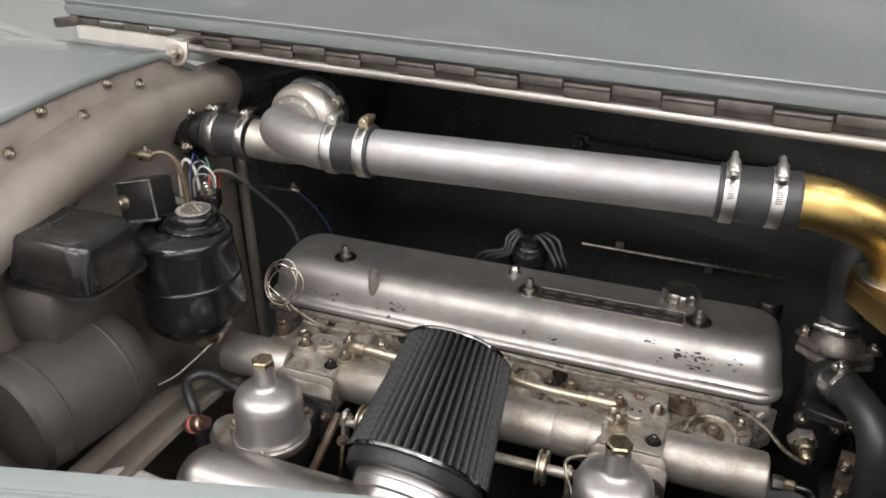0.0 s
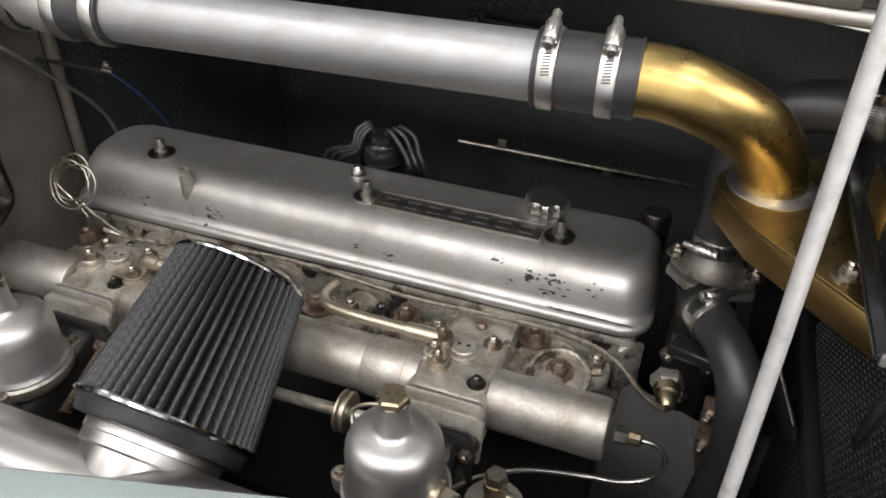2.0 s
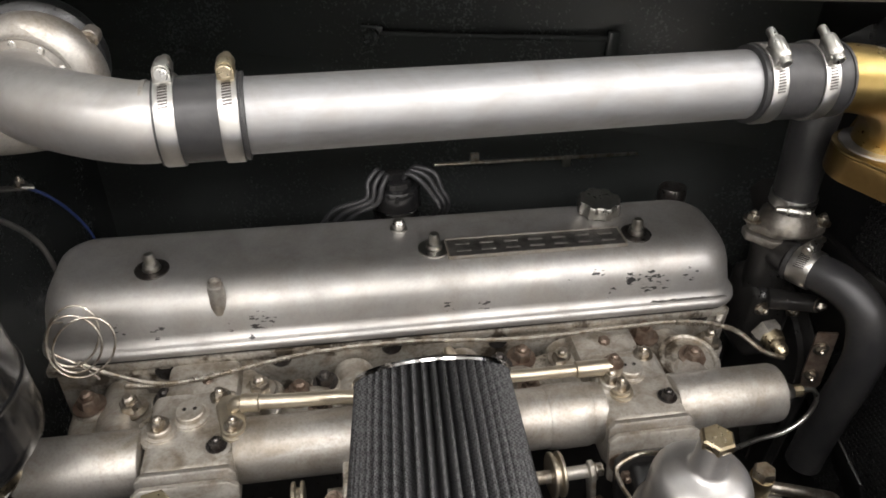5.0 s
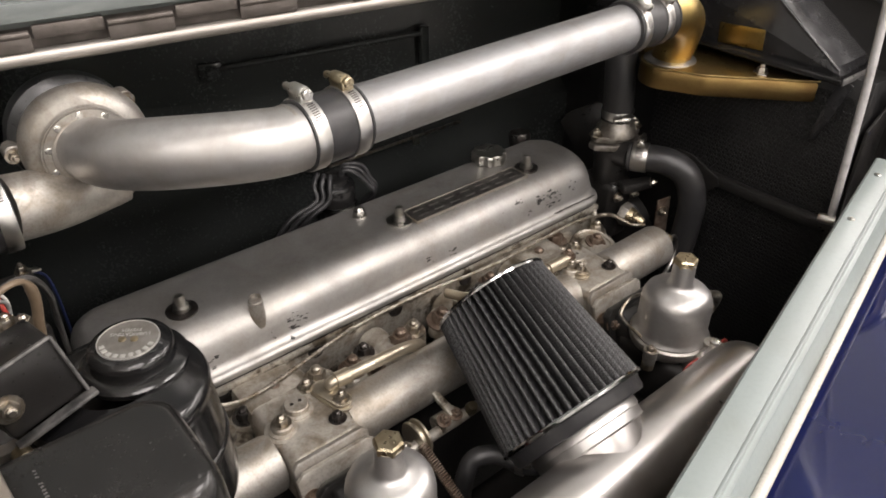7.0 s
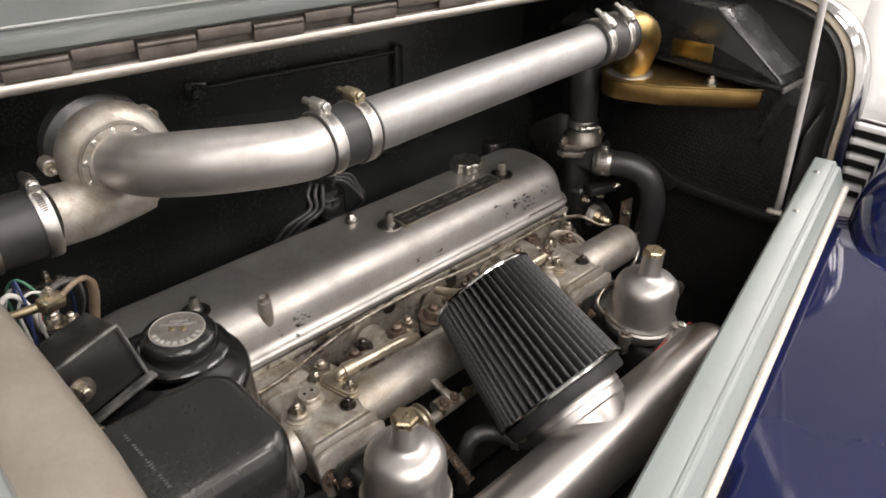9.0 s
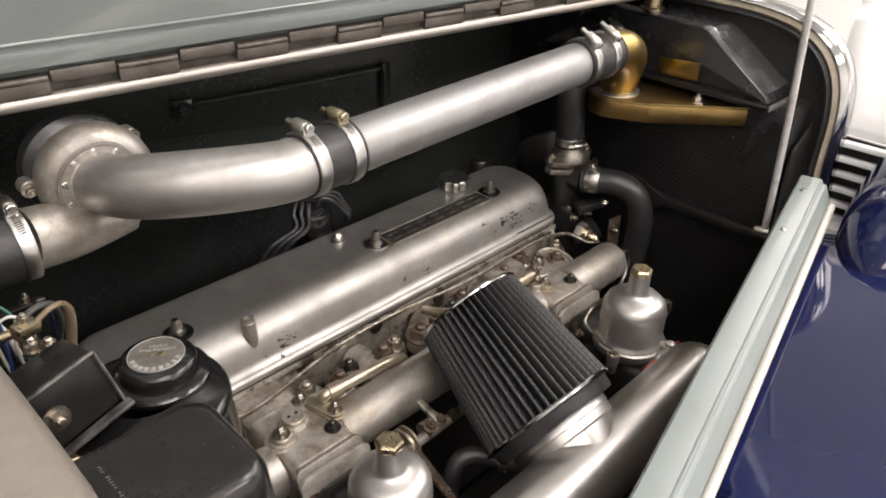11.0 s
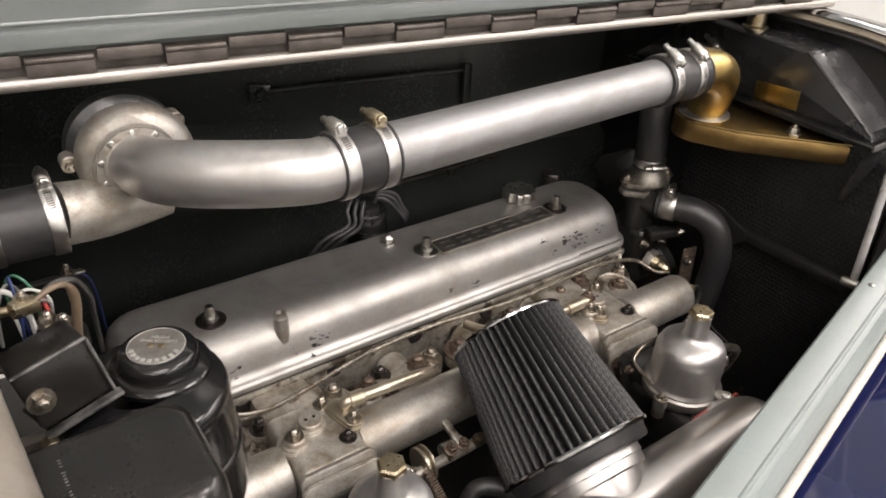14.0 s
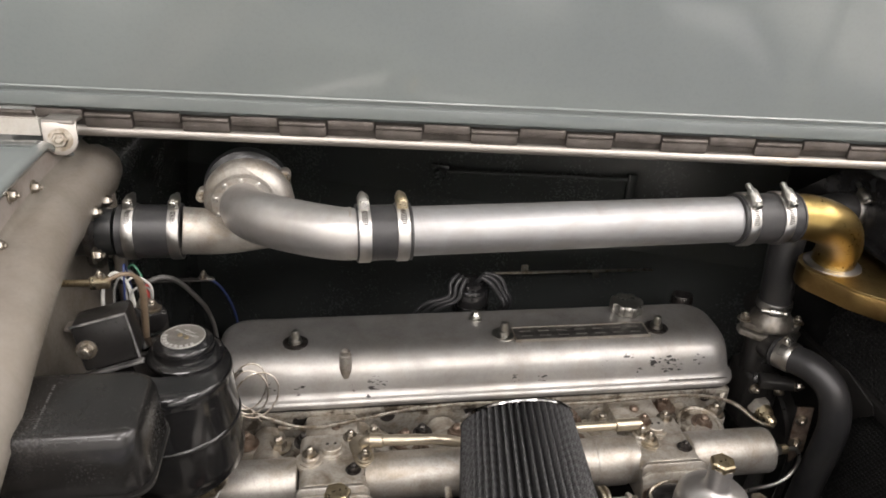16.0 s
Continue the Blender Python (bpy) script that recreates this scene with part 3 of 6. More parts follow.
# ---- bulkhead ----
def bulkhead():
    def arch(y):
        return 1.182 - 0.62 * max(-y - 0.08, 0) ** 2 - 0.25 * max(y + 0.02, 0) ** 2

    ys = [-0.62 + 1.40 * k / 34 for k in range(35)]
    rings = []
    for y in ys:
        a = arch(y)
        fwd = 0.018 * min(max((-y - 0.08) / 0.25, 0), 1)
        prof = [(-0.244, min(a + 0.075, scuttle_z(y) - 0.004)), (-0.244, a + 0.006), (-0.238, a - 0.001), (-0.226 + fwd * 0.5, a - 0.001), (-0.212 + fwd, a - 0.008), (-0.204 + fwd, a - 0.020), (-0.203 + fwd, a - 0.036), (-0.212 + fwd, a - 0.058),
                (-0.236, a - 0.085), (-0.240, a - 0.12), (-0.240, 0.86), (-0.236, 0.70), (-0.236, 0.38)]
        rings.append([(x, y, z) for x, z in prof])
    # browner above the ridge, and dark from y = 0.075 on
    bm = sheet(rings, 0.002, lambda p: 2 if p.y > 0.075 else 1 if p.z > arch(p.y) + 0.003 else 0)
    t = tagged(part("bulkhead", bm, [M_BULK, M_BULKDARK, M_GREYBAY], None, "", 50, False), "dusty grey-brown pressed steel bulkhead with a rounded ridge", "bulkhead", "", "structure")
    for y, z in ((-0.088, 1.190), (-0.142, 1.204), (-0.19, 1.176), (-0.247, 1.197), (-0.30, 1.165), (-0.36, 1.14)):
        put_copy("bolt", BOLT, along((-0.243, y, z), (1, 0, 0)) @ Matrix.Diagonal((0.8, 0.8, 0.8, 1)), t)
    put_copy("bolt", BOLT, along((-0.238, -0.237, 1.086), (1, 0, 0.1)), t)
    part("upright_seam", sweep([(-0.226, 0.080, 1.165), (-0.224, 0.080, 1.03), (-0.222, 0.078, 0.86), (-0.222, 0.078, 0.55)], 0.0085, 12), M_BULK, t, "dusty rounded upright seam")
    return t


def scuttle_z(y):
    return 1.2215 - 0.35 * max(-y - 0.10, 0) ** 2 - min(0.9 * max(y + 0.02, 0), 0.04)


bulkhead()


def cowl():
    """The painted scuttle behind the bulkhead, and its edge over the bay."""
    rings = []
    for i in range(33):
        y = -0.64 + 1.28 * i / 32
        z = scuttle_z(y)
        rings.append([(-0.2425, y, z - 0.010), (-0.2405, y, z - 0.005), (-0.2425, y, z - 0.001), (-0.248, y, z), (-0.50, y, z + 0.004), (-0.75, y, z + 0.05), (-1.0, y, z + 0.11), (-1.4, y, z + 0.22)])
    whole("scuttle", sheet(rings, 0.0015), M_GREEN, "pale green-grey painted scuttle panel", "car body", "", "structure", 50, False)


cowl()


def hinge_bracket():
    t = thing("hinge_bracket", "small steel bracket bolted under the hinge rail end", "bracket", (-0.233, -0.02, 1.21))
    m = along((-0.234, -0.014, 1.2155), (0.12, -0.96, 0.22))
    part("plate", prism(disc_outline(0.017, 16, 0, 0, -math.pi, 0) + [(0.017, 0.019), (-0.017, 0.019)], 0.004, m, 0.001), M_RAIL, t)
    part("hook", rbox(0.034, 0.024, 0.004, Matrix.Translation((-0.234, -0.002, 1.2345)) @ pose(0, 0, 0, 0, 0, -8), 0.001), M_RAIL, t)
    put_copy("bolt", BOLT, m @ Matrix.Translation((0, 0, 0.004)) @ Matrix.Diagonal((1.3, 1.3, 1.1, 1)), t)


hinge_bracket()


# ---- front: radiator, shell, valance ----
M_CELLEDGE = mk("rubbed_bare_edge", (0.34, 0.33, 0.32), 0.35, 0.8, (0.16, 0.155, 0.15), 70, 0.4, 0.65)
M_TANK = mk("black_tank_enamel", (0.011, 0.011, 0.0115), 0.24, 0.0, (0.018, 0.018, 0.019), 12, 0.4, 0.75, 0.08, 0.15, 60)


def radiator():
    t = thing("radiator", "black painted radiator with sloping header tank behind the shell", "radiator", (0.76, -0.08, 0.6))
    y0, y1 = -0.283, 0.10
    poly = [(y0, 1.092), (y0 + 0.004, 1.098), (-0.170, 1.172), (0.0, 1.176), (y1, 1.098), (y1, 1.092)]
    m = Matrix(((0, 0, 1, 0.731), (1, 0, 0, 0), (0, 1, 0, 0), (0, 0, 0, 1)))
    part("header_tank", prism(poly, 0.085, m, 0.0035), M_TANK, t, "glossy black soldered header tank")
    # added plate on the tank's near slope, its reflection put into the greyer colour
    slope = Vector((0, -0.170 - y0 - 0.004, 1.172 - 1.098))
    sm = Matrix((Vector((1, 0, 0)), slope.normalized(), Vector((1, 0, 0)).cross(slope.normalized()))).transposed().to_4x4()
    sm.translation = Vector((0.7735, (y0 + 0.004 - 0.170) / 2, (1.098 + 1.172) / 2))
    part("slope_sheen", rbox(0.080, slope.length - 0.012, 0.0024, sm @ Matrix.Translation((0, 0, 0.001)), 0.0008), mk("sheen_gloss_black", (0.040, 0.040, 0.041), 0.20, 0.0, (0.09, 0.09, 0.092), 26, 0.45, 0.72, 0.1, 0.12, 60, coat=0.3), t, "gloss black shoulder with its sheen put into the colour")
    part("solder_bead", sweep([(0.732, y0 + 0.004, 1.0985), (0.732, -0.1695, 1.1728)], 0.0018, 8, 4), M_TANK, t)
    part("worn_edge", rbox(0.100, 0.003, 0.0085, Matrix.Translation((0.773, y0 - 0.0065, 1.0897)), 0.0012), M_CELLEDGE, t, "bare worn flange edge")
    part("corner_stay", prism([(-0.009, 0), (0.009, 0), (0.006, -0.085), (-0.004, -0.085)], 0.003, Matrix(((0, 0, 1, 0.737), (1, 0, 0, y0 - 0.006), (0, 1, 0, 1.087), (0, 0, 0, 1))) @ pose(0, 0, 0, 0, 0, 14), 0.0008), M_TANK, t)
    part("tank_flange", rbox(0.105, y1 - y0 + 0.012, 0.007, Matrix.Translation((0.773, (y0 + y1) / 2, 1.0895)), 0.002), M_BLACK, t)
    core = rbox(0.055, y1 - y0 + 0.024, 0.50, Matrix.Translation((0.785, (y0 + y1) / 2 - 0.020, 0.838)), 0.002)
    part("core", core, M_CORE, t)
    part("side_plate", prism([(0.756, 1.03), (0.806, 1.06), (0.806, 0.60), (0.77, 0.60), (0.756, 1.0)], 0.004, Matrix(((1, 0, 0, 0), (0, 0, 1, y0 - 0.042), (0, 1, 0, 0), (0, 0, 0, 1))), 0.001), M_BLACKSATIN, t)
    part("cross_bar", rbox(0.014, y1 - y0 + 0.045, 0.018, Matrix.Translation((0.748, (y0 + y1) / 2 - 0.0225, 0.893)), 0.004), M_BLACKSATIN, t)
    # honeycomb cells on the core's face, one joined piece
    bm = bmesh.new()
    r = 0.0042
    for i in range(38):
        for k in range(68):
            cy, cz = y0 - 0.026 + i * r * 1.85 + (k % 2) * r * 0.92, 0.61 + k * r * 1.6 + 0.0
            if cz > 1.07 or cy > -0.02:
                continue
            lathe([(r * 0.95, 0), (r * 0.95, 0.002), (r * 0.62, 0.002), (r * 0.55, 0.0)], along((0.7572, cy, cz), (-1, 0, 0)), 6, bm)
    tagged(part("honeycomb", bm, M_CELL, t), kind="stuff")
    part("maker_plate", rbox(0.001, 0.064, 0.026, Matrix.Translation((0.7305, -0.146, 1.1085)) @ pose(0, 0, 0, -4, 0, 0), 0.0003), M_BRASS, t, "blank brass plate")
    neck = lathe([(0.018, 0), (0.018, 0.004), (0.013, 0.006), (0.013, 0.03), (0.015, 0.032), (0.015, 0.045), (0.018, 0.046), (0.018, 0.062), (0.012, 0.066), (0, 0.066)], Matrix.Translation((0.765, -0.068, 1.172)), 24)
    part("filler_neck", neck, M_BRASSHEX, t, "dull brass filler neck")
    return t


radiator()


def shell():
    """The arch of the radiator shell round the front of the bay."""
    def arch_line(out=0.0, x=0.80):
        c, half, rise = hinge_y(x) - 0.010, 0.217 + out, 0.185 + out
        pts = [(x, c - half - 0.012, 0.86)]
        for k in range(41):
            a = math.pi * k / 40
            cs, sn = math.cos(a), math.sin(a)
            pts.append((x, c - math.copysign(half * abs(cs) ** 0.56, cs), 1.005 + rise * max(sn, 0) ** 0.56))
        return pts + [(x, c + half + 0.012, 0.86)]
    t = thing("radiator_shell", "chrome radiator shell with a cream inner lip", "radiator shell", (0.82, -0.1, 0.9))
    lip = rings_mesh([arch_line(0.000, 0.800), arch_line(0.004, 0.795), arch_line(0.009, 0.799), arch_line(0.009, 0.806), arch_line(0.000, 0.806)], None, False, False)
    part("inner_lip", lip, M_LIP, t, "aged cream inner lip", 60)
    ch = rings_mesh([arch_line(0.0092, 0.802), arch_line(0.012, 0.798), arch_line(0.016, 0.802), arch_line(0.0175, 0.810), arch_line(0.0165, 0.828), arch_line(0.010, 0.840), arch_line(-0.02, 0.845)], None, False, False)
    part("chrome_surround", ch, M_CHROME, t, "", 60)
    part("rubber_edge", rings_mesh([arch_line(-0.0005, 0.7995), arch_line(-0.004, 0.7965), arch_line(-0.008, 0.799), arch_line(-0.008, 0.806)], None, False, False), M_RUBBER, t, "black rubber edging", 60)
    outline = [(y, z) for _, y, z in arch_line(-0.002)]
    bm = prism([(y, 0.36 if z < 0.9 else z) for y, z in outline], 0.006, Matrix(((0, 0, 1, 0.8075), (1, 0, 0, 0), (0, 1, 0, 0), (0, 0, 0, 1))), 0)
    whole("front_baffle", bm, M_BLACKSATIN, "black baffle closing the front of the bay", "car body", "", "structure")
    slab("front_baffle_far", 0.815, 0.821, 0.05, 0.40, 0.36, 1.16, M_BLACKSATIN, "black baffle beyond the radiator", "car body")
    return t


shell()


def valance():
    """White bodywork with a slatted intake beyond the shell."""
    t = thing("white_car_front", "white bodywork with a slatted chrome intake beyond the shell", "car body", (0.9, -0.4, 0.9))
    rings = []
    for i in range(25):
        s = i / 24
        rings.append([(0.902 + 0.42 * s ** 1.6 + 0.10 * (k / 16) ** 2, -0.318 + 0.10 * s - 0.62 * k / 16, 1.022 + 0.36 * s - 0.10 * s * s) for k in range(17)])
    part("panel", sheet(rings, 0.002), M_WHITE, t, "", 60, False)
    for i in range(6):
        z = 1.012 - i * 0.0235
        part("slat", rbox(0.020, 0.26, 0.0085, Matrix.Translation((0.900, -0.464 - 0.003 * i, z)) @ pose(0, 0, 0, 0, 8, 4), 0.0024), M_WHITE, t)
    part("intake_back", rbox(0.006, 0.30, 0.17, Matrix.Translation((0.928, -0.475, 0.925)), 0), M_BLACKSATIN, t)
    part("lower_frame", rbox(0.05, 0.16, 0.034, Matrix.Translation((0.872, -0.402, 0.880)), 0.008), M_WHITE, t)
    part("side_post", rbox(0.03, 0.012, 0.15, Matrix.Translation((0.905, -0.332, 0.93)), 0.004), M_WHITE, t)


valance()


def prop_rod():
    t = thing("bonnet_prop_rod", "scuffed white painted rod propping the bonnet", "prop rod", (0.665, -0.346, 0.95))
    part("rod", sweep([(0.666, -0.3463, 0.95), (0.665, -0.338, 1.1), (0.664, -0.326, 1.25), (0.660, -0.283, 1.83)], 0.0045, 12), mk("scuffed_white_rod", (0.44, 0.43, 0.42), 0.38, 0.3, (0.28, 0.265, 0.25), 50, 0.5, 0.72), t)
    part("pivot", lathe([(0, 0), (0.006, 0), (0.006, 0.016), (0.004, 0.019), (0, 0.019)], along((0.666, -0.352, 0.95), (-0.3, 0.95, 0)), 12), M_STEEL, t)


prop_rod()


# ---- engine ----
def rocker_cover():
    t = thing("rocker_cover", "worn bare aluminium rocker cover with chipped dark specks", "rocker cover", (0.25, 0.015, 0.87))
    x0, x1 = -0.108, 0.609
    flange = [(x, y) for x, y in disc_round(x0, x1, -0.061, 0.092, 0.03)]
    bm = bmesh.new()
    # levels: height, inset from the flange on near, far and end sides, corner radius
    rows = [(0.8705, 0.0, 0.032), (0.8745, -0.001, 0.032), (0.8785, 0.0005, 0.032), (0.8800, 0.004, 0.031), (0.8815, 0.0085, 0.030), (0.890, 0.0105, 0.031), (0.900, 0.0130, 0.033), (0.910, 0.0160, 0.034), (0.918, 0.0205, 0.034), (0.924, 0.0270, 0.034),
            (0.9287, 0.0350, 0.033), (0.9314, 0.043, 0.030), (0.9322, 0.052, 0.022)]
    rings = []
    for z, ins, rad in rows:
        rings.append([Vector((x, y, z)) for x, y in disc_round(x0 + ins * 0.42, x1 - ins * 0.42, -0.061 + ins, 0.092 - ins * 0.72, rad)])
    rings_mesh(rings, bm)
    part("shell", bm, M_COVER, t, "", 60)
    # gasket
    part("gasket", rings_mesh([[Vector((x, y, z)) for x, y in disc_round(x0 + 0.003, x1 - 0.003, -0.058, 0.089, 0.03)] for z in (0.866, 0.8705)]), M_BLACKSATIN, t)
    for x in (0.0, 0.28, 0.50):
        stud = lathe([(0.0165, 0.9315), (0.0165, 0.9335), (0.0095, 0.9345)], Matrix.Translation((x, 0, 0)), 24)
        part("washer", stud, M_DARKBOLT if x > 0.4 or x == 0 else M_STEEL, t)
        nut = lathe([(0.0088, 0.9335), (0.0082, 0.9385), (0.0056, 0.940), (0.0056, 0.9475), (0.0042, 0.9515), (0, 0.9525)], Matrix.Translation((x, 0, 0)), 16)
        part("dome_nut", nut, M_STEEL, t)
    cap = lathe([(0.0095, 0.928), (0.0095, 0.934), (0.0075, 0.935), (0.0075, 0.940), (0.004, 0.944), (0, 0.944)], Matrix.Translation((0.248, 0.041, 0)), 14)
    part("breather_nut", cap, M_STEEL, t)
    stub = lathe([(0.0085, 0.905), (0.0078, 0.937), (0.0066, 0.9375), (0.0066, 0.9425), (0.005, 0.9425), (0.005, 0.938), (0, 0.938)], Matrix.Translation((0.064, -0.0385, 0)), 18)
    part("stub_pipe", stub, M_CAST, t, "short open cast stub")
    # name plate with raised bars
    def plate_m(z):
        return Matrix.Translation((0.388, -0.004, z))
    part("name_plate", rbox(0.188, 0.030, 0.0024, plate_m(0.9332), 0.0008), M_PLATE, t, "dark name plate with raised bars")
    frame = bmesh.new()
    for sx, sy, cx, cy in ((0.190, 0.0016, 0, -0.0155), (0.190, 0.0016, 0, 0.0155), (0.0016, 0.031, -0.095, 0), (0.0016, 0.031, 0.095, 0)):
        rbox(sx, sy, 0.0042, plate_m(0.9335) @ Matrix.Translation((cx, cy, 0)), 0.0005, bm=frame)
    part("plate_rim", frame, M_CAST, t)
    for i in range(7):
        cx = -0.078 + 0.026 * i
        for dy in (-0.0058, 0.0058):
            part("letter_bar", rbox(0.0150, 0.0026, 0.0008, plate_m(0.9346) @ Matrix.Translation((cx, dy, 0)), 0.0003), M_PLATEBAR, t)
    end = along((0.589, 0.098, 0.880), (0, 0.1, 1))
    part("rear_stub", lathe([(0.017, 0), (0.017, 0.040), (0.0155, 0.044), (0, 0.045)], end, 24), M_DARKBOLT, t, "dark rear breather stub")
    return t


def disc_round(x0, x1, y0, y1, r, n=6):
    """A rounded oblong outline."""
    out = []
    for cx, cy, a in ((x1 - r, y0 + r, -90), (x1 - r, y1 - r, 0), (x0 + r, y1 - r, 90), (x0 + r, y0 + r, 180)):
        out += [(cx + r * math.cos(radians(a + 90 * k / n)), cy + r * math.sin(radians(a + 90 * k / n))) for k in range(n + 1)]
    return out


rocker_cover()


def oil_cap():
    m = Matrix.Translation((0.474, 0.049, 0.921))
    bm = bmesh.new()
    prof = [(0.017, 0), (0.0175, 0.012), (0.0185, 0.013)]
    lathe(prof, m, 30, bm)
    t = thing("oil_filler_cap", "chrome fluted oil filler cap on the rocker cover", "filler cap", (0.474, 0.05, 0.928))
    part("neck", bm, M_POLISH, t)
    rings = []
    for z, s in ((0.012, 0.95), (0.014, 1.0), (0.024, 1.0), (0.027, 0.93)):
        rings.append([m @ Vector(((0.023 + (0.0018 if k % 6 < 3 else -0.001)) * s * math.cos(2 * math.pi * k / 48), (0.023 + (0.0018 if k % 6 < 3 else -0.001)) * s * math.sin(2 * math.pi * k / 48), z)) for k in range(48)])
    part("fluted_cap", rings_mesh(rings), M_STEEL, t)


oil_cap()


def cylinder_head():
    t = thing("cylinder_head", "grimy cast aluminium cylinder head with stained bolt bosses", "cylinder head", (0.25, 0, 0.7))
    part("casting", rbox(0.690, 0.150, 0.115, Matrix.Translation((0.2475, 0.018, 0.8085)), 0.006), M_HEAD, t)
    part("top_rail", rbox(0.700, 0.152, 0.010, Matrix.Translation((0.2475, 0.0155, 0.8605)), 0.003), M_HEAD, t)
    part("block", rbox(0.66, 0.22, 0.30, Matrix.Translation((0.25, 0.02, 0.60)), 0.01), M_BLACKSATIN, t)
    # scalloped pads between head and manifold, with their nuts
    for i in range(6):
        x = -0.035 + 0.112 * i
        pad = [(px, py) for px, py in disc_round(-0.043, 0.043, -0.030, 0.024, 0.018)]
        part("pad", prism(pad, 0.020, along((x, -0.101, 0.8190 + 0.003 * (i % 2)), (0, -0.02, 1), (0, 1, 0)) @ pose(0, 0, 0, 0, 0, 180), 0.006, 3), M_HEAD, t)
        part("runner", sweep([(x, -0.062, 0.826), (x, -0.095, 0.828), (x + 0.006, -0.135, 0.834)], 0.0205, 22, 5), M_GRIMY, t)
        hole = lathe([(0.0, 0.0004), (0.0070, 0.0006), (0.0095, 0.0012), (0.0105, 0.0004), (0.0105, -0.004)], along((x + 0.04, -0.0570, 0.8485 + 0.003 * (i % 3)), (0, -1, 0.15)), 14)
        part("core_plug", hole, M_DARKBOLT, t)
    rnd = random.Random(5)
    nuts = ((0.097, -0.091, 1, 1.1), (0.135, -0.104, 0, 1.2), (0.160, -0.089, 2, 1.0), (0.202, -0.104, 0, 1.35), (0.227, -0.094, 1, 1.05), (0.264, -0.101, 0, 1.3),
            (0.300, -0.095, 1, 1.0), (0.335, -0.090, 2, 1.1), (0.360, -0.082, 0, 1.1), (0.400, -0.090, 1, 1.0), (0.445, -0.086, 0, 1.25), (0.477, -0.099, 1, 1.0), (0.498, -0.068, 0, 1.2), (0.565, -0.085, 1, 1.0), (0.05, -0.085, 0, 1.1), (0.01, -0.092, 2, 1.0), (-0.02, -0.10, 1, 1.1), (-0.06, -0.09, 0, 1.1))
    for x, y, k, size in nuts:
        lean = (rnd.uniform(-0.06, 0.06), rnd.uniform(-0.12, 0.05), 1)
        part("nut_seat", lathe([(0.0155, -0.01), (0.0150, 0.004), (0.0135, 0.0062), (0, 0.0062)], along((x, y, 0.838), lean), 18), M_GRIMY, t)
        put_copy("bolt", (RUSTBOLT, BOLT, DARKBOLT)[k], along((x, y, 0.8440), lean) @ pose(0, 0, 0, 0, 0, rnd.uniform(0, 60)) @ Matrix.Diagonal((size * 1.42, size * 1.42, size * 1.5, 1)), t)
    # the front dome: a rimmed cap held by one bolt
    cap = along((0.533, -0.107, 0.838), (0, -0.2, 1))
    part("dome", lathe([(0.033, -0.03), (0.0325, 0.006), (0.0315, 0.0095), (0.0290, 0.0105), (0.0265, 0.0095), (0.0255, 0.0065), (0.021, 0.0085), (0.012, 0.012), (0, 0.013)], cap, 32), M_HEAD, t)
    put_copy("bolt", RUSTBOLT, cap @ Matrix.Translation((0.001, 0, 0.012)) @ Matrix.Diagonal((1.45, 1.45, 1.4, 1)), t)
    for x in (0.148, 0.352):
        dome = lathe([(0.033, -0.02), (0.0325, 0.004), (0.030, 0.010), (0.024, 0.014), (0.012, 0.0155), (0, 0.016)], along((x, -0.121, 0.829), (0, -0.35, 1)), 28)
        part("dome", dome, M_HEAD, t)
        put_copy("bolt", RUSTBOLT, along((x + 0.006, -0.122, 0.8445), (0, -0.3, 1)) @ Matrix.Diagonal((1.2, 1.2, 1.1, 1)), t)
    part("end_plate", prism([(-0.016, -0.05), (0.016, -0.05), (0.016, 0.004), (0.0, 0.012), (-0.016, 0.006)], 0.006, along((0.592, -0.052, 0.850), (0.7, -0.7, 0)), 0.002), M_HEAD, t)
    return t


cylinder_head()


